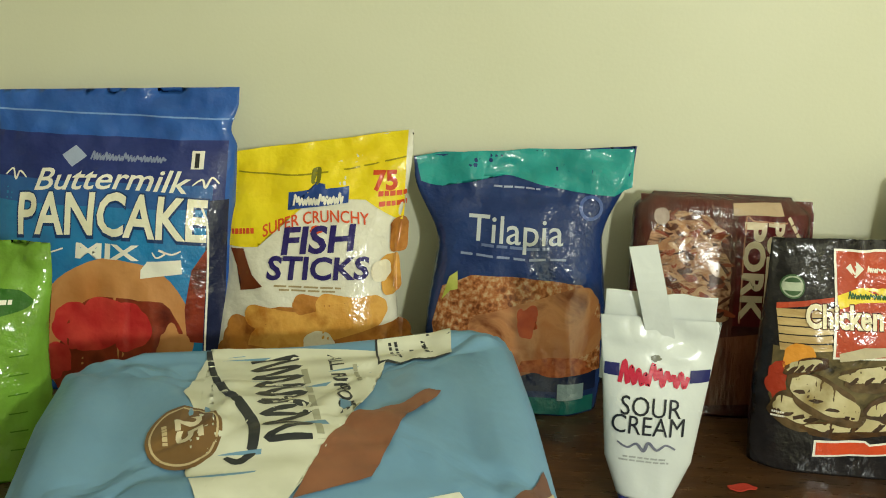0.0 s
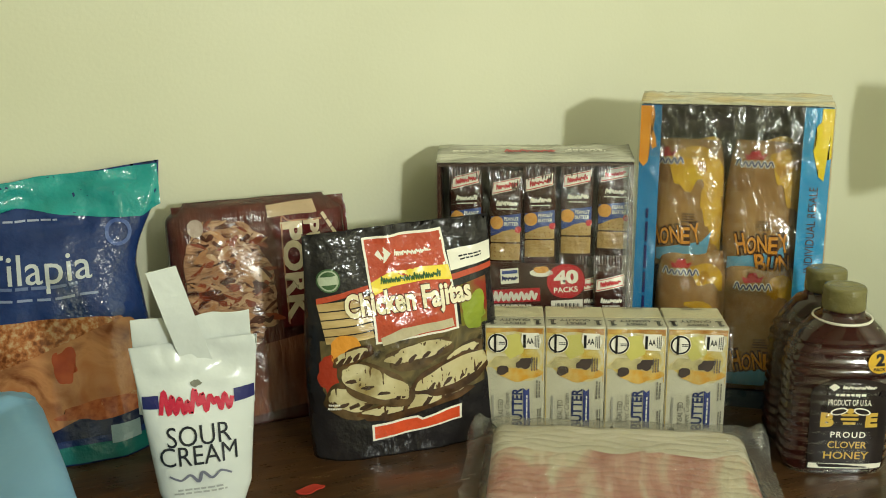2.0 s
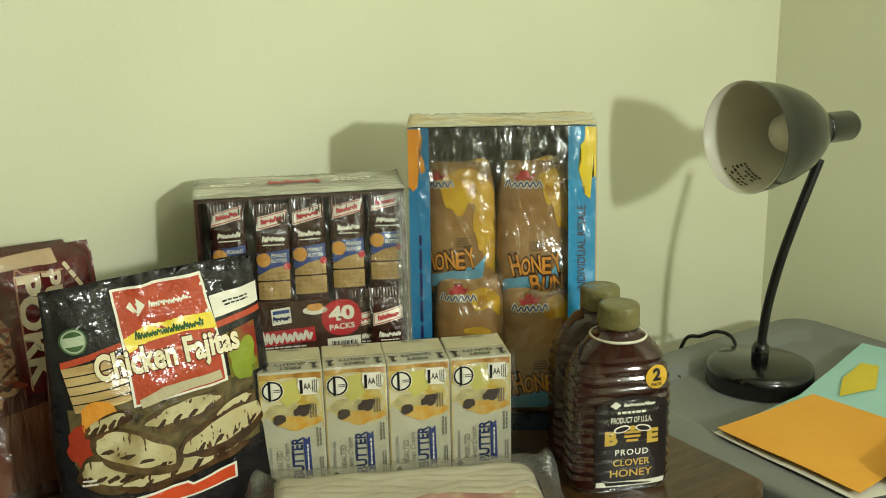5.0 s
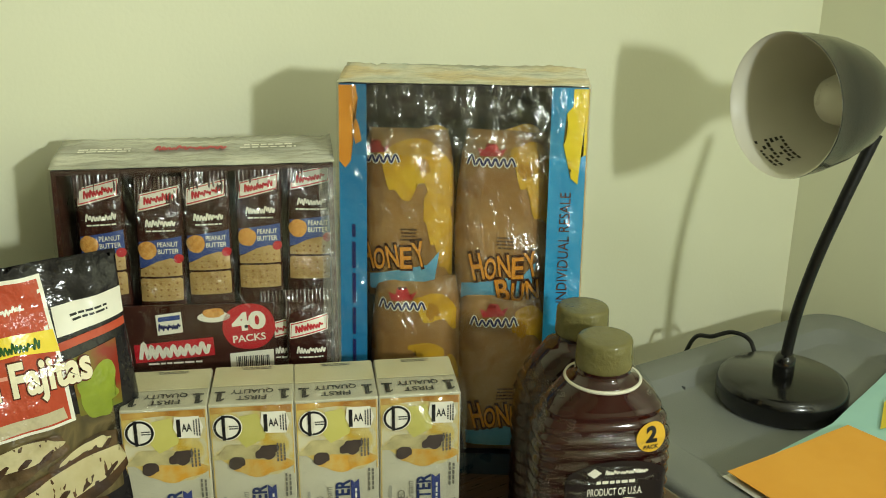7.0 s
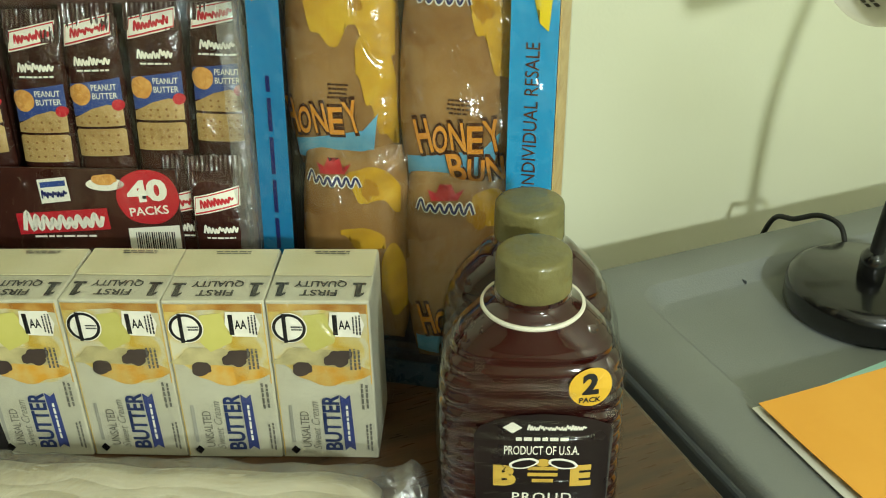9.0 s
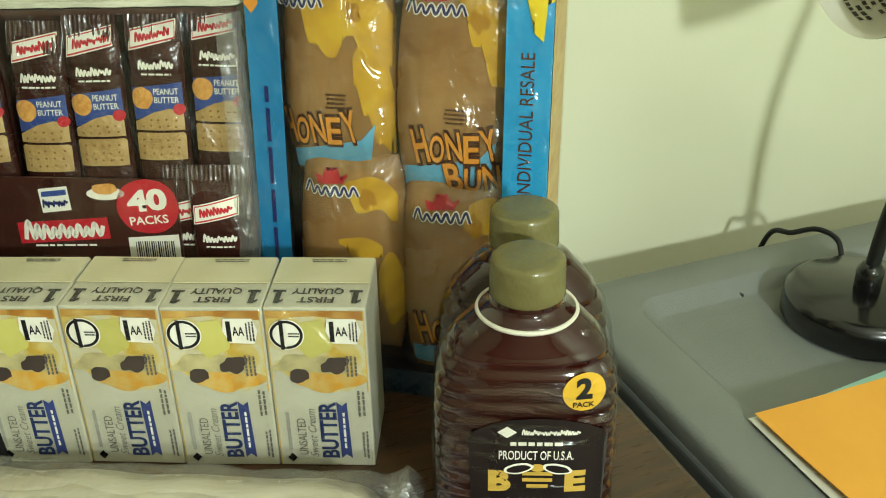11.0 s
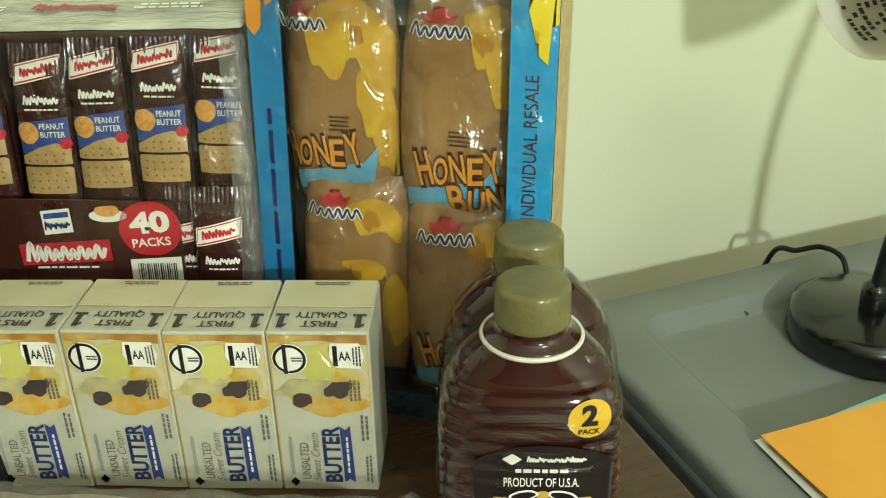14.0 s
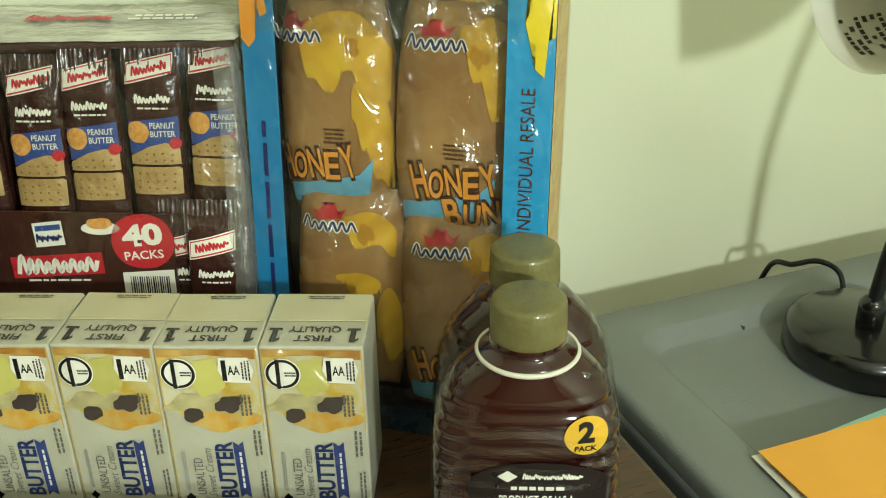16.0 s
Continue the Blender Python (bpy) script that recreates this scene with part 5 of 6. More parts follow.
    for off, mm, k in ((0.07, print_mat("5A2A1C", None, **GL), 8), (0.035, print_mat("F0E6C8", "E8DCB6", **GL), 9)):
        L("text", text("Chicken Fajitas", X(868), Z(478), 0.0215, 0.138, off, 2), mm, k)
    L("small_print", pts((812, 545), (850, 530), (942, 524), (945, 540), (880, 545), (815, 560)), print_mat("C9BC9A", None, **GL), 8)
    L("red_stripe", pts((712, 470), (800, 455), (800, 462), (712, 478)), RED, 3)
    L("red_stripe", pts((948, 452), (1030, 444), (1030, 452), (948, 460)), RED, 3)
    L("white_label", pts((948, 420), (1031, 412), (1031, 440), (948, 447)), CREAM, 3)
    L("label_print", bars(X(990), Z(430), 0.035, 0.006, 2, 3, 4), INKBLACK, 4)
    L("green_badge", ring2(X(735), Z(445), 0.0001, 0.012), print_mat("3E5A3A", "4E6A46", **GL), 3)
    L("badge_ring", ring2(X(735), Z(445), 0.009, 0.0105), print_mat("A8B49A", None, **GL), 4)
    L("badge_band", rect(X(720), X(750), Z(452), Z(440), 0.001), print_mat("B8C2A8", None, **GL), 5)
    L("orange_banner", pts((788, 712), (870, 706), (878, 712), (952, 697), (952, 728), (788, 744)), CREAM, 3)
    L("orange_banner", pts((792, 716), (869, 710), (877, 716), (948, 702), (948, 725), (792, 740)), print_mat("D9532E", "CE4A28", **GL), 4)
    L("small_print", bars(X(728), Z(672), 0.014, 0.008, 2, 4), CREAM, 6)


def make_green():
    hh = 0.222
    t, s, f = make_bag("green_snack_bag", "bright green bag with a clear window, standing on the desk", pose(-0.547, -0.345, 0.75), lambda v: 0.113 + 0.003 * math.sin(9 * v), hh, 0.09, print_mat("76A63A", "688F30", **GL), 6, tilt=0.12, crease=0.006)
    L = lambda n, bm, mm, k=1: s.lay(n, bm, mm, t, k)
    L("window", poly([(-0.1, 0.02), (0.060, 0.03), (0.075, 0.09), (0.062, 0.145), (-0.1, 0.15)]), mat("brown_snack", "5E3A20", "7A4E2C", rough=0.3, scale=40, bump=0.5, bscale=60, c="46290F"))
    L("dark_badge", blob(0.072, 0.170, 0.030, 0.012, 0.1, 3), print_mat("356A26", "2E5E20", **GL), 2)
    L("badge_print", bars(0.072, 0.170, 0.04, 0.008, 1, 3), CREAM, 3)
    L("white_script", stroke([(0.02, 0.06), (0.045, 0.075), (0.05, 0.05), (0.062, 0.07)], 0.004), CREAM, 3)
    for i in range(6):
        L("weight_tick", rect(0.088, 0.102, 0.03 + 0.018 * i, 0.0312 + 0.018 * i), print_mat("4E7A20", None, **GL), 2)


make_pancake()
make_fish()
make_tilapia()
make_pork()
make_fajita()
make_green()


def make_sour():
    t = thing("sour_cream_pouch", "white squeeze pouch of sour cream standing on its blue cap", "pouch", pose(0.142, -0.328, 0.75, 0, 0, -2))
    w = lambda v: float(np.interp(v, [0, 0.185, 0.205, 1], [0.027, 0.0390, 0.0405, 0.0545]))
    f, build = pillow(w, 0.174, 0.042, 7, 0.0022, bulge=lambda v: 0.75 - 0.7 * smoothstep(0.35, 1, v), tilt=0.02)
    bm = build()
    for v in bm.verts:
        v.co.z += 0.012
    PW = mat("white_pouch_film", "D6DAD6", "CACFCB", rough=0.24, scale=12, bump=0.35, bscale=26)
    pouch = part("pouch", bm, PW, t)
    part("cap", box(-0.024, 0.024, -0.012, 0.014, 0, 0.0125, 0.003), print_mat("23286A", "1D2260", rough=0.35), t, "dark blue flip cap")
    bm = film_box(-0.051, 0.0495, 0.008, 0.0095, 0.12, 0.208, 0.0005, 0.0025)
    part("back_flap", bm, PW, t, "folded white film behind the pouch")
    bm = bmesh.new()
    prev = None
    for i in range(12):
        q = i / 11
        cx, cz, y = 0.002 - 0.024 * q, 0.165 + 0.088 * q, 0.004 - 0.006 * math.sin(q * 3)
        pr = [bm.verts.new((cx + d * 0.0125, y + e, cz + d * 0.002)) for d, e in ((-1, 0), (1, 0), (1, 0.0012), (-1, 0.0012))]
        if prev:
            for k in range(4):
                bm.faces.new((prev[k], prev[(k + 1) % 4], pr[(k + 1) % 4], pr[k]))
        else:
            bm.faces.new(pr[::-1])
        prev = pr
    bm.faces.new(prev)
    part("tear_strip", bm, PW, t, "peeled white strip sticking up", smooth=False)
    s = Sheet(lambda x, z: f(x, z - 0.012), 0.006, pouch.data)
    X = lambda px: (px - 1170) / 1880
    Z = lambda py: 0.186 - (py - 562) / 1790
    L = lambda n, bm, mm, k=1: s.lay(n, bm, mm, t, k)
    DB = print_mat("2A2C66", "25275C", rough=0.25)
    L("blue_stripe", rect(-0.0475, -0.034, Z(661), Z(640)), DB)
    L("blue_stripe", rect(0.030, 0.0485, Z(664), Z(643), 0.001), DB)
    L("name_shape", word_shape(X(1165), Z(655), 0.0225, 0.064, 5, 3, gap=0.16), print_mat("C22B45", "BC2540", rough=0.25), 1)
    L("small_mark", blob(X(1166), Z(628), 0.004, 0.0025, 0.5, 3), print_mat("77786A", None, rough=0.25))
    INK = print_mat("23262C", "2B2E35", rough=0.25)
    L("text", text("SOUR", X(1165), Z(707), 0.0182, 0.055, 0.0), INK)
    L("text", text("CREAM", X(1162), Z(739), 0.0182, 0.066, 0.0), INK)
    L("script_line", stroke([(X(1112), Z(772)), (X(1130), Z(780)), (X(1145), Z(772)), (X(1158), Z(784)), (X(1165), Z(768)), (X(1180), Z(780)), (X(1195), Z(770)), (X(1212), Z(778))], 0.003), print_mat("77798A", None, rough=0.25))
    L("small_print", bars(X(1160), Z(800), 0.048, 0.007, 2, 4), print_mat("A9ACA9", None, rough=0.25))


make_sour()


# ---- flour ----
def make_flour():
    t = thing("flour_sack", "light blue creased paper sack of flour lying on the desk", "flour sack", pose(-0.163, -0.42, 0.75, 0, 0, 14))
    A, B, H = 0.212, 0.152, 0.120
    cxf = lambda y: -0.016 * (0.5 - y / (2 * B)) - 0.004

    def top(x, y):
        u, v = abs(x - cxf(y)) / A, abs(y - 0.006) / B
        r = max(0.0, 1 - max(u, v) ** 14)
        k = 0.005 * noise.noise((x * 9, y * 9, 2)) + 0.017 * abs(noise.noise((x * 14 + y * 8, y * 10, 5))) + 0.010 * abs(noise.noise((x * 30 - y * 20, y * 24 + x * 10, 9))) - 0.004 - 0.0065 * math.exp(-((x + 0.145 - 0.1 * y) / 0.008) ** 2) * smoothstep(0.09, 0.02, abs(y + 0.03))
        k -= 0.007 * math.exp(-((x - 0.132 + 0.10 * y) / 0.009) ** 2) * smoothstep(0.11, 0.03, y)
        return H * (0.91 + 0.09 * r) + k + 0.010 * smoothstep(0.04, 0.2, x) * smoothstep(-0.02, 0.14, y) - 0.020 * smoothstep(-0.02, -0.15, y)  - 0.016 * smoothstep(0.15, 0.21, u * A) * smoothstep(-0.02, -0.14, y)

    bm = bmesh.new()
    n, levels, rings = 176, 16, []
    for j in range(levels + 1):
        q = j / levels
        ring = []
        for i in range(n):
            a = 2 * math.pi * i / n
            c, s = math.cos(a), math.sin(a)
            e = 0.11
            y = 0.006 + B * math.copysign(abs(s) ** e, s)
            bul = 1 + 0.03 * math.sin(math.pi * q) - 0.006 * smoothstep(0.8, 1, q) + 0.02 * noise.noise((c * 3, s * 3, q * 2.5))
            x = cxf(y) + A * math.copysign(abs(c) ** e, c) * bul
            yy = 0.006 + (y - 0.006) * bul * (1 - 0.13 * (1 - x / A) * (s > 0))
            ring.append(bm.verts.new((x, yy, q * (top(x, yy) - 0.002))))
        rings.append(ring)
    for r in (0.992, 0.975, 0.95, 0.92, 0.88, 0.83, 0.78, 0.72, 0.66, 0.6, 0.54, 0.48, 0.42, 0.36, 0.3, 0.24, 0.18, 0.12, 0.06):
        ring = []
        for v in rings[levels]:
            x, y = cxf(0) + (v.co.x - cxf(0)) * r, 0.006 + (v.co.y - 0.006) * r
            ring.append(bm.verts.new((x, y, top(x, y))))
        rings.append(ring)
    for a, b in zip(rings, rings[1:]):
        for i in range(n):
            bm.faces.new((a[i], a[(i + 1) % n], b[(i + 1) % n], b[i]))
    bm.faces.new(rings[0][::-1])
    bm.faces.new(rings[-1])
    PB = mat("blue_paper_sack", "7099B6", "648DAA", rough=0.42, scale=7, bump=0.6, bscale=16, rvar=0.08)
    sack = part("sack", bm, PB, t)
    s = Sheet(lambda x, z: -top(x, z), 0.006, sack.data, True)
    up = Matrix.Rotation(radians(-90), 4, "X")
    K = dict(rough=0.45, bump=0.4, bscale=16)

    def L(nm, b2, mm, k=1):
        s.lay(nm, b2, mm, t, k).matrix_basis = up
    L("cream_panel", poly([(-0.088, 0.128), (0.085, 0.118), (0.055, 0.06), (0.058, 0.02), (0.045, -0.01), (0.0, -0.09), (-0.019, -0.129), (-0.085, -0.122), (-0.095, -0.09), (-0.075, -0.05), (-0.09, -0.02), (-0.106, 0.03)]), print_mat("D6D6C2", "CBCBB6", **K))
    BK = print_mat("24272A", "2E3134", **K)
    L("round_badge", ring2(-0.099, -0.046, 0.0001, 0.030, squash=1.35), print_mat("7A5A32", "6E502C", **K), 2)
    L("badge_ring", ring2(-0.099, -0.046, 0.0255, 0.0272, squash=1.35), print_mat("C9B68E", None, **K), 3)
    L("text", text("25", -0.095, -0.042, 0.020, 0.032, 0.03, -82), print_mat("D9CDAE", None, **K), 3)
    L("badge_print", bars(-0.114, -0.046, 0.03, 0.008, 1, 3, -82), print_mat("C9B68E", None, **K), 3)
    # the trade name: a tall hook and a zigzag of brush strokes
    L("script_shape", stroke([(-0.090, 0.122), (-0.080, 0.06), (-0.062, 0.01), (-0.046, -0.03), (-0.045, -0.065), (-0.055, -0.082), (-0.066, -0.076)], 0.010, 0.5), BK, 2)
    zig = []
    for i in range(9):
        zig += [(-0.050 + 0.002 * i, 0.100 - 0.020 * i), (-0.006 + 0.001 * i, 0.112 - 0.0215 * i)]
    L("script_shape", stroke(zig, 0.0062, 0.1), BK, 2)
    L("grey_print", bars(0.004, 0.01, 0.18, 0.012, 1, 8, -86), print_mat("A5A48C", None, **K), 2)
    L("text", text("ALL PURPOSE", 0.031, 0.048, 0.013, 0.135, 0.02, -88), BK, 2)
    L("small_print", bars(0.047, 0.06, 0.05, 0.008, 1, 5, -88), print_mat("A5A48C", None, **K), 2)
    SP = print_mat("8C5A3E", "7C4E35", **K)
    L("spoon_shape", poly([(-0.015, -0.128), (0.045, -0.106), (0.075, -0.045), (0.082, -0.03), (0.098, -0.012), (0.112, 0.004), (0.118, 0.016), (0.108, 0.021), (0.094, 0.010), (0.082, -0.004), (0.062, -0.018), (0.035, -0.026), (0.008, -0.07)]), SP, 3)
    L("corner_tag", poly([(0.070, 0.132), (0.146, 0.142), (0.139, 0.092), (0.068, 0.080)]), BK, 2)
    L("corner_tag", poly([(0.072, 0.131), (0.147, 0.141), (0.141, 0.095), (0.070, 0.084)]), print_mat("D6D6C2", None, **K), 3)
    L("tag_print", bars(0.088, 0.112, 0.032, 0.012, 2, 6, -85), BK, 4)
    L("tag_print", bars(0.118, 0.116, 0.03, 0.008, 1, 7, -85), BK, 4)
    L("corner_fold", poly([(0.132, -0.142), (0.168, -0.120), (0.186, -0.088), (0.192, -0.130), (0.165, -0.152)]), print_mat("6E4A38", "5C3C2E", **K), 2)
    L("corner_patch", poly([(0.158, -0.150), (0.190, -0.105), (0.196, -0.140)]), print_mat("BFB08A", None, **K), 3)
    L("cream_patch", poly([(0.05, -0.135), (0.11, -0.125), (0.125, -0.15), (0.04, -0.155)]), print_mat("D6D6C2", None, **K), 2)


make_flour()


# ---- bacon ----
def make_bacon():
    t = thing("bacon_pack", "clear vacuum pack of sliced bacon lying on the desk", "bacon", pose(0.532, -0.388, 0.75, 0, 0, -26))
    LEAN = mat("bacon_slice", "A25B4E", "C6B99E", rough=0.25, scale=6.0, stretch=(2.4, 0.8, 1), lo=0.38, hi=0.60, bump=0.25, bscale=40, c="B98272", dist=1.2, detail=8)
    FAT = mat("bacon_fat", "D2CBB6", "BDB49C", rough=0.25, scale=12, bump=0.25, bscale=40, stretch=(1, 4, 1))
    part("tray", box(-0.138, 0.138, -0.092, 0.075, 0.0008, 0.004, 0.001), mat("black_tray", "1C1A19", "262322", rough=0.25, bump=0.4, bscale=50), t, "black backing card", smooth=False)
    part("front_lip", box(-0.137, 0.137, -0.112, -0.0935, 0.0008, 0.017, 0.004), mat("black_tray", "1C1A19"), t, "black film edge")
    for i in range(16):
        y = 0.062 - 0.0093 * i
        bm = bmesh.new()
        nx = 40
        rows = []
        for k in range(nx + 1):
            q = k / nx
            x = -0.128 + 0.256 * q
            e = 0.0035 * math.sin(x * 90 + i) + 0.004 * noise.noise((x * 22, i * 3.1, 1))
            zt = 0.0335 - 0.0006 * i + 0.0016 * noise.noise((x * 30, i * 2.0, 4)) - 0.010 * smoothstep(0.118, 0.13, abs(x))
            rows.append([bm.verts.new(p) for p in ((x, y + 0.012 + e * 0.5, zt - 0.006), (x, y - 0.002 + e, zt), (x, y - 0.011 + e, zt - 0.0005), (x, y - 0.0135 + e, zt - 0.003), (x, y - 0.012 + e, 0.0045), (x, y + 0.01, 0.0045))])
        for a, b in zip(rows, rows[1:]):
            for j in range(6):
                bm.faces.new((a[j], b[j], b[(j + 1) % 6], a[(j + 1) % 6]))
        bm.faces.new(rows[0])
        bm.faces.new(rows[-1][::-1])
        bmesh.ops.recalc_face_normals(bm, faces=bm.faces)
        part("slice", bm, FAT if i < 5 else LEAN, t)
    # the film lies over all and stands up in crumpled ears
    bm = bmesh.new()
    nx, ny = 60, 40
    g = []
    for j in range(ny + 1):
        row = []
        for i in range(nx + 1):
            x, y = -0.156 + 0.312 * i / nx, -0.118 + 0.212 * j / ny
            u, v = abs(x) / 0.132, abs(y + 0.012) / 0.088
            hgt = 0.0362 * (1 - smoothstep(0.93, 1.16, max(u, v))) + 0.0015
            hgt += 0.004 * abs(noise.noise((x * 35, y * 35, 3))) * (1 if max(u, v) > 0.9 else 0.3)
            hgt += 0.034 * math.exp(-((abs(x) - 0.148) / 0.010) ** 2) * math.exp(-((y - 0.075) / 0.022) ** 2)
            hgt += 0.012 * math.exp(-((x - 0.148) / 0.012) ** 2) * math.exp(-((y + 0.085) / 0.03) ** 2)
            row.append(bm.verts.new((x + 0.004 * noise.noise((y * 40, 2, x * 9)), y + 0.004 * noise.noise((x * 30, 7, 1)), hgt)))
        g.append(row)
    for j in range(ny):
        for i in range(nx):
            bm.faces.new((g[j][i], g[j][i + 1], g[j + 1][i + 1], g[j + 1][i]))
    part("film", bm, film_mat("vacuum_film", 1.0, 48, 0.18, milk=0.07), t, "clear crumpled vacuum film")
    S = Sheet(lambda x, z: -0.040, 0)
    up = Matrix.Rotation(radians(-90), 4, "X")
    S.lay("film_print", bars(0.0, -0.104, 0.22, 0.010, 1, 5), print_mat("1C1A19", None, rough=0.25), t, 1).matrix_basis = Matrix.Translation((0, 0, -0.033)) @ up


make_bacon()


# ---- honey ----
def bottle_half(z):
    return float(np.interp(z, [0, 0.005, 0.012, 0.10, 0.118, 0.132, 0.145, 0.153, 0.1585, 0.163, 0.175], [0.045, 0.050, 0.0515, 0.0515, 0.0503, 0.0470, 0.0405, 0.0335, 0.0285, 0.0205, 0.0200]))


def bottle_front(x, z):
    a = bottle_half(z)
    b = min(a, 0.0275)
    e = float(np.interp(z, [0, 0.12, 0.155], [0.5, 0.55, 1.0]))
    k = 0.0011 if 0.012 < z < 0.14 else 0
    q = min(abs(x) / (a + k), 0.999)
    c = q ** (1 / e)
    return -(b + k) * (1 - c * c) ** (e / 2)


def make_honey():
    t = thing("honey_bottle", "clear ribbed jug of dark honey with an olive cap", "honey bottle", pose(0, 0, 0), "shrink-wrapped pair of honey jugs")
    bm = bmesh.new()
    rings, n = [], 56
    for j in range(90):
        z = 0.172 * j / 89
        a = bottle_half(z)
        b = min(a, 0.0275)
        if 0.012 < z < 0.14:
            k = 0.0010 * math.sin(2 * math.pi * z / 0.0105)
            a, b = a + k, b + k
        e = float(np.interp(z, [0, 0.12, 0.155], [0.5, 0.55, 1.0]))
        rings.append([bm.verts.new((a * math.copysign(abs(math.cos(q)) ** e, math.cos(q)), b * math.copysign(abs(math.sin(q)) ** e, math.sin(q)), z)) for q in [2 * math.pi * i / n for i in range(n)]])
    for p, q in zip(rings, rings[1:]):
        for i in range(n):
            bm.faces.new((p[i], p[(i + 1) % n], q[(i + 1) % n], q[i]))
    bm.faces.new(rings[0][::-1])
    bm.faces.new(rings[-1])
    part("jug", bm, mat("dark_honey", "300D0A", "1C0706", rough=0.10, scale=10, coat=0.7, rvar=0.04), t)
    OL = mat("olive_cap", "746F46", "665F38", rough=0.22, scale=30, bump=0.3, bscale=110)
    prof = [(0.0001, 0.1675), (0.0202, 0.1675), (0.0210, 0.169), (0.0209, 0.171), (0.0204, 0.1875), (0.0200, 0.1890), (0.0191, 0.1900), (0.0178, 0.1904), (0.0162, 0.1905), (0.0080, 0.1905), (0.0001, 0.1905)]
    part("cap", lathe(prof, 48, False), OL, t, "olive gold screw cap")
    part("neck_ring", lathe([(0.0255, 0.1565), (0.0282, 0.157), (0.0288, 0.1583), (0.0282, 0.1596), (0.0255, 0.1592), (0.0255, 0.1565)], 48, False), mat("white_ring", "DAD6C4", "CFCAB6", rough=0.35), t, "white neck ring")
    s = Sheet(bottle_front, 0.006)
    return t, s


honey, hs = make_honey()
honey.matrix_basis = pose(0.759, -0.418, 0.75, 0, 0, -24)
rear = copy_thing(honey, pose(0.783, -0.364, 0.75, 0, 0, -24))
for ob in list(rear.children):
    if ob.name.startswith("neck_ring"):
        bpy.data.objects.remove(ob)


def label_honey(t, s):
    L = lambda n, bm, mm, k=1: s.lay(n, bm, mm, t, k)
    LB = print_mat("1B1515", "221A19", rough=0.3, bump=0.1)
    GOLDP = print_mat("C9A648", "BD983C", rough=0.3, bump=0.1)
    lab = [(-0.030, 0.006), (0.044, 0.006), (0.046, 0.088)]
    for i in range(9):
        a = radians(180 * i / 8)
        lab.append((0.007 + 0.039 * math.cos(a), 0.088 + 0.016 * math.sin(a)))
    L("label", poly(lab), LB, 1)
    L("pack_disc", ring2(0.031, 0.121, 0.0001, 0.0118), GOLD, 2)
    L("text", text("2", 0.031, 0.1235, 0.0115, 0.009, 0.05), INKBLACK, 3)
    L("text", text("PACK", 0.031, 0.1135, 0.0032, 0.012, 0.03), INKBLACK, 3)
    L("logo_diamond", poly([(-0.016, 0.0945), (-0.0105, 0.0905), (-0.005, 0.0945), (-0.0105, 0.0985)]), CREAM, 2)
    L("logo_name", word_shape(0.014, 0.0945, 0.0042, 0.033, 11, 3), CREAM, 2)
    L("small_print", bars(0.006, 0.0865, 0.036, 0.005, 1, 4), CREAM, 2)
    L("text", text("PRODUCT OF U.S.A.", 0.006, 0.0785, 0.0062, 0.042, 0.01), CREAM, 2)
    L("text", text("B", -0.0145, 0.0600, 0.0135, 0.013, 0.06), GOLDP, 2)
    L("text", text("E", 0.0285, 0.0600, 0.0135, 0.012, 0.06), GOLDP, 2)
    for dz, w in ((0.055, 0.006), (0.0595, 0.0085), (0.064, 0.0085)):
        L("bee_stripe", rect(0.007 - w, 0.007 + w, dz, dz + 0.0026), GOLDP, 2)
    L("bee_head", blob(0.007, 0.0695, 0.0042, 0.0028), GOLDP, 2)
    for sg in (-1, 1):
        L("bee_wing", blob(0.007 + sg * 0.011, 0.0690, 0.0082, 0.0036, 0.1, 3, turn=-sg * 12), CREAM, 3)
        L("bee_wing", blob(0.007 + sg * 0.011, 0.0690, 0.0066, 0.0024, 0.1, 3, turn=-sg * 12), LB, 4)
    L("text", text("PROUD", 0.007, 0.0440, 0.0062, 0.034, 0.01, space=1.2), CREAM, 2)
    L("text", text("CLOVER", 0.007, 0.0330, 0.0072, 0.038, 0.01), GOLDP, 2)
    L("text", text("HONEY", 0.007, 0.0215, 0.0078, 0.044, 0.01), GOLDP, 2)
    L("white_strip", rect(-0.029, 0.043, 0.0065, 0.0125), CREAM, 2)
    L("strip_print", bars(0.007, 0.0095, 0.055, 0.003, 1, 4), INKBLACK, 3)


label_honey(honey, hs)


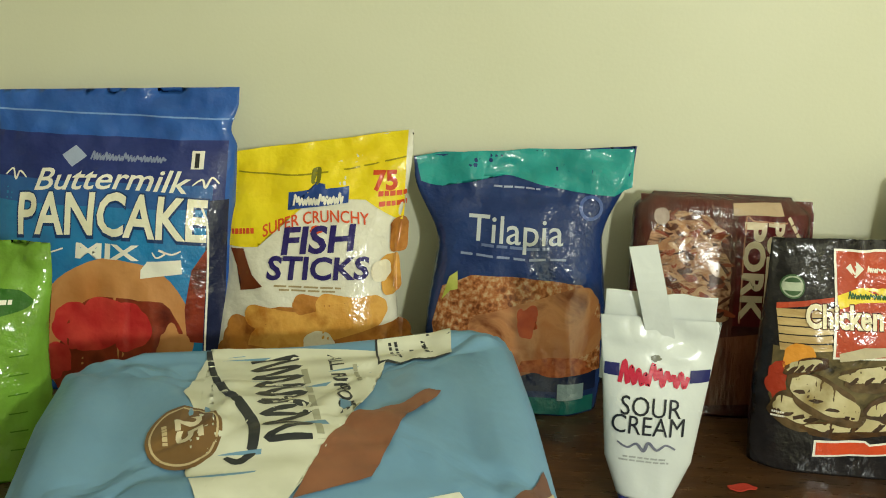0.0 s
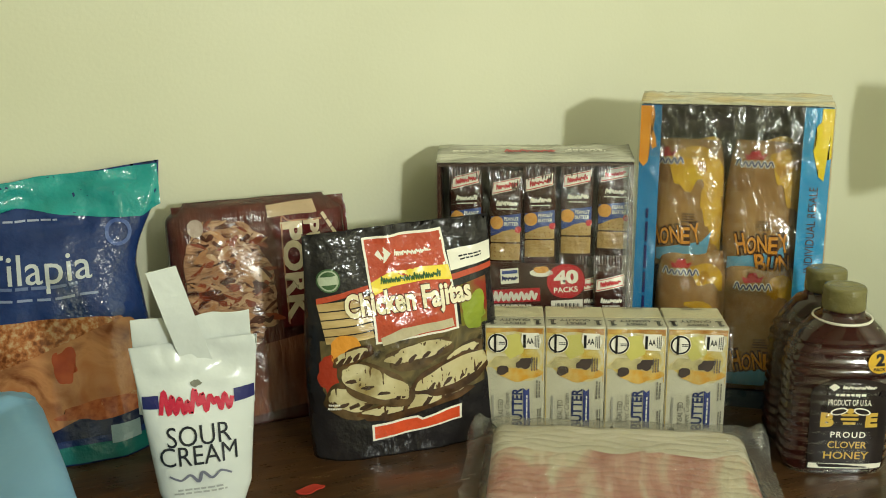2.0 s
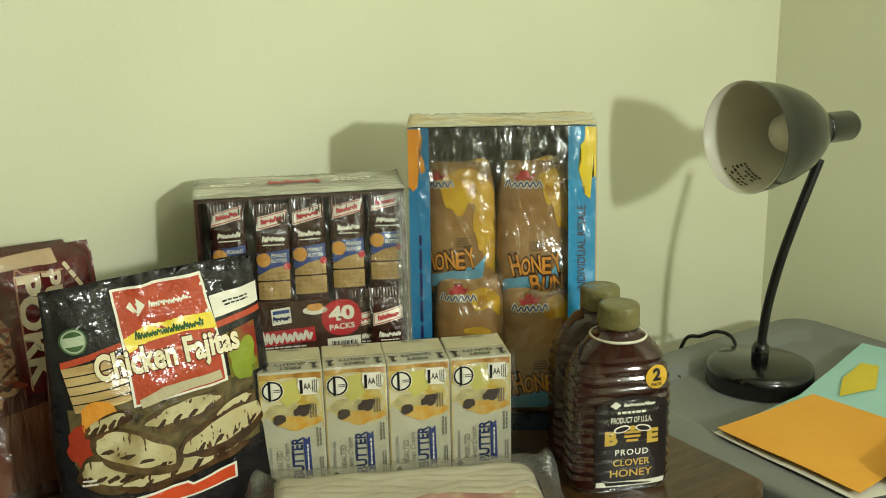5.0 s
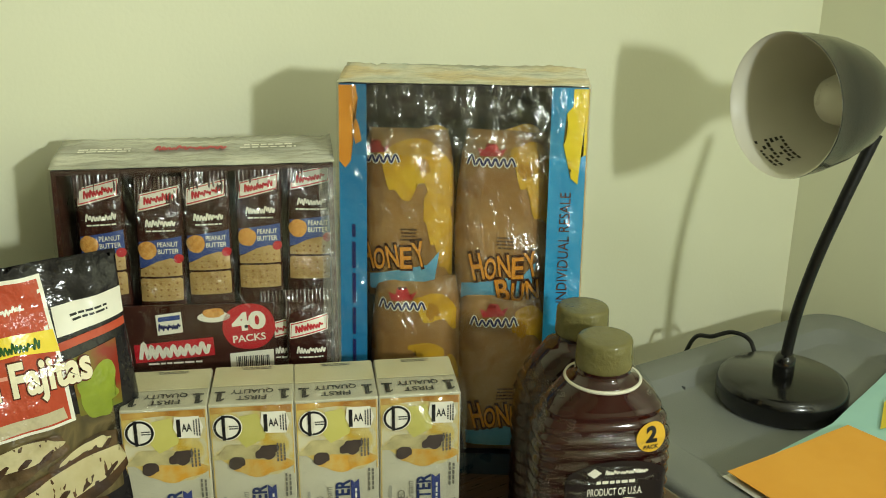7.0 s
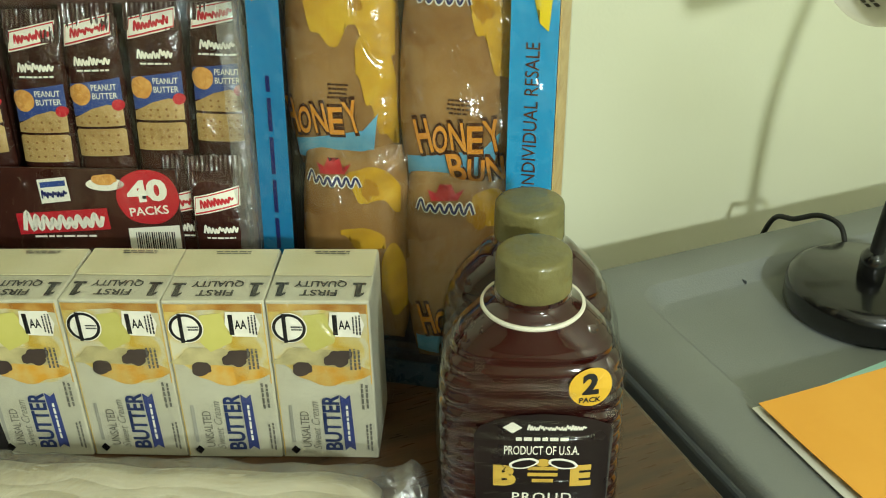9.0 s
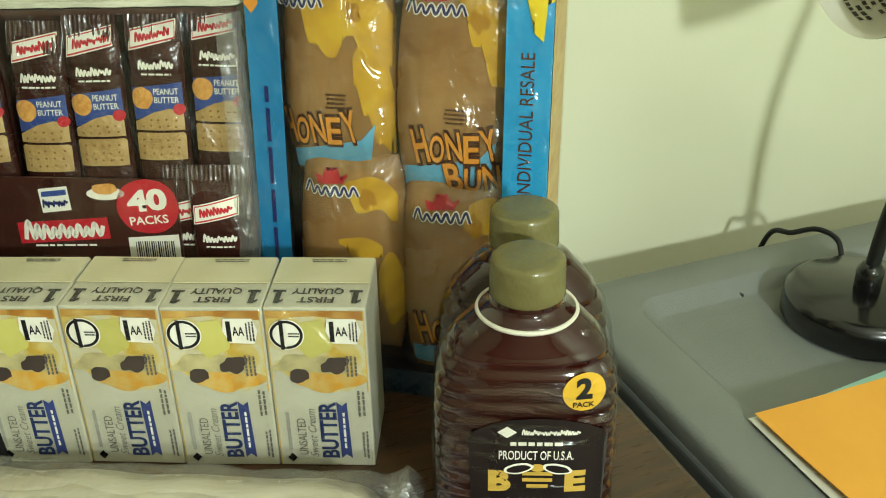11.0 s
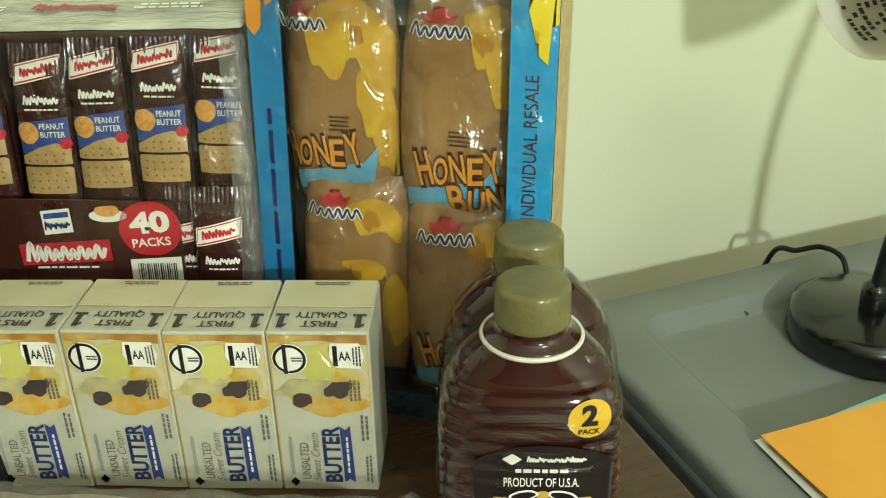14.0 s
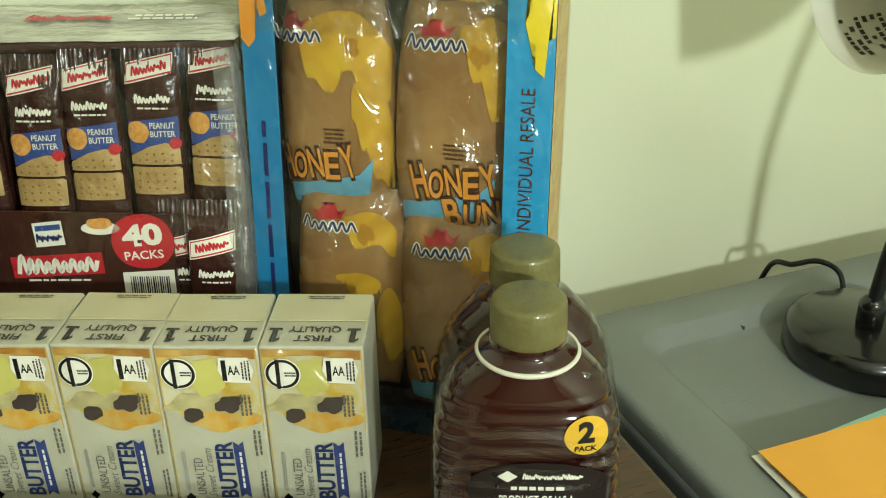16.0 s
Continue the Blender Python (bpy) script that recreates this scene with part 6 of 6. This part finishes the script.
def make_honey_wrap():
    t = thing("honey_wrap", "clear shrink film round the pair of honey jugs", "plastic wrap", pose(0.771, -0.391, 0.75, 0, 0, -24))
    bm = bmesh.new()
    rings, n = [], 72
    for j in range(48):
        q = j / 47
        z = 0.001 + 0.152 * q
        a = 0.0545 - 0.003 * smoothstep(0.6, 0.8, q) - 0.014 * smoothstep(0.8, 1, q)
        b = 0.0585 - 0.008 * smoothstep(0.75, 1, q)
        ring = []
        for i in range(n):
            w = 2 * math.pi * i / n
            c, s = math.cos(w), math.sin(w)
            k = 0.0012 * math.sin(2 * math.pi * z / 0.0105 + 1.5 * noise.noise((c * 2, s * 2, z * 20))) + 0.0026 * noise.noise((c * 5, s * 5, z * 40)) * (0.5 + q)
            ring.append(bm.verts.new(((a + k) * math.copysign(abs(c) ** 0.55, c), (b + k) * math.copysign(abs(s) ** 0.45, s), z)))
        rings.append(ring)
    for p, q in zip(rings, rings[1:]):
        for i in range(n):
            bm.faces.new((p[i], p[(i + 1) % n], q[(i + 1) % n], q[i]))
    part("film", bm, film_mat("honey_film", 1.0, 30, 0.06, (0.5, 0.5, 2.5), rough=0.09), t)


make_honey_wrap()


# ---- papers and small things ----
def make_paper(name, label, material, pts, z, under=None, curl=0.0):
    """A loose sheet with a slightly lifted edge."""
    bm = poly([(x, y) for x, y in pts])
    step = 0.02
    xs, ys = [p[0] for p in pts], [p[1] for p in pts]
    for lo, hi, ax in ((min(xs), max(xs), 0), (min(ys), max(ys), 2)):
        k = math.ceil(lo / step)
        while k * step < hi:
            co, no = [0, 0, 0], [0, 0, 0]
            co[ax], no[ax] = k * step, 1
            bmesh.ops.bisect_plane(bm, geom=list(bm.verts) + list(bm.edges) + list(bm.faces), plane_co=co, plane_no=no)
            k += 1
    for v in bm.verts:
        x, y = v.co.x, v.co.z
        v.co = (x, y, z + 0.0016 * noise.noise((x * 12, y * 12, z * 50)) + curl * smoothstep(max(ys) - 0.06, max(ys), y) + 0.001)
    bmesh.ops.recalc_face_normals(bm, faces=bm.faces)
    r = bmesh.ops.extrude_face_region(bm, geom=list(bm.faces))
    for v in r["geom"]:
        if isinstance(v, bmesh.types.BMVert):
            v.co.z += 0.0006
    bmesh.ops.recalc_face_normals(bm, faces=bm.faces)
    return tagged(new(name, mesh_of(name, bm, material, False)), label, "paper")


PAPER_O = mat("orange_paper", "E3A43C", "DB9A32", rough=0.7, scale=8, bump=0.05)
PAPER_B = mat("pale_blue_paper", "A4CFC6", "98C4BC", rough=0.6, scale=8, bump=0.1)
PAPER_W = mat("white_paper", "D8D6C6", "CCCABA", rough=0.7, scale=8, bump=0.05)
make_paper("white_sheet", "white paper sheet under the coloured sheets", PAPER_W, [(0.990, -0.346), (1.19, -0.352), (1.20, -0.60), (0.985, -0.546)], 0.7085)
make_paper("blue_sheet", "pale blue leaflet with a yellow mark on the grey table", PAPER_B, [(1.045, -0.348), (1.17, -0.335), (1.25, -0.312), (1.33, -0.295), (1.405, -0.266), (1.44, -0.43), (1.20, -0.52), (1.06, -0.48)], 0.7105)
make_paper("yellow_note", "small yellow mark on the pale blue leaflet", mat("yellow_note_paper", "D8C23A", "C9B22C", rough=0.6, scale=10), [(1.20, -0.372), (1.255, -0.338), (1.325, -0.318), (1.335, -0.340), (1.26, -0.385)], 0.7132)
make_paper("orange_sheet", "orange paper sheet on the grey table", PAPER_O, [(0.992, -0.350), (1.10, -0.352), (1.174, -0.351), (1.188, -0.503), (1.06, -0.538), (0.992, -0.545)], 0.7155)


def make_clutter():
    t = thing("black_device", "black and grey plastic device on the papers", "device", pose(1.09, -0.575, 0.7185, 0, 0, 12))
    part("body", box(-0.05, 0.09, -0.055, 0.03, 0, 0.022, 0.006, 3), BLACKRUB, t)
    part("grey_panel", box(-0.045, 0.085, 0.004, 0.028, 0.0222, 0.027, 0.002), mat("grey_panel_plastic", "8E8C7C", "807E70", rough=0.4), t, "grey plastic panel", smooth=False)
    part("grey_strip", box(-0.045, 0.03, -0.03, -0.004, 0.0222, 0.0255, 0.002), mat("grey_panel_plastic", "8E8C7C"), t, "grey plastic strip", smooth=False)


make_clutter()
scrap = blob(0, 0, 0.013, 0.006, 0.3, 3)
for v in scrap.verts:
    v.co = (v.co.x, v.co.z, 0.0006 * math.sin(v.co.x * 300))
r = bmesh.ops.extrude_face_region(scrap, geom=list(scrap.faces))
for v in r["geom"]:
    if isinstance(v, bmesh.types.BMVert):
        v.co.z += 0.0012
bmesh.ops.recalc_face_normals(scrap, faces=scrap.faces)
red = tagged(new("red_scrap", mesh_of("red_scrap", scrap, print_mat("B4382A", "A83022", rough=0.5), False)), "small red scrap lying on the desktop", "scrap")
red.matrix_world = pose(0.243, -0.286, 0.7512, 0, 0, 10)
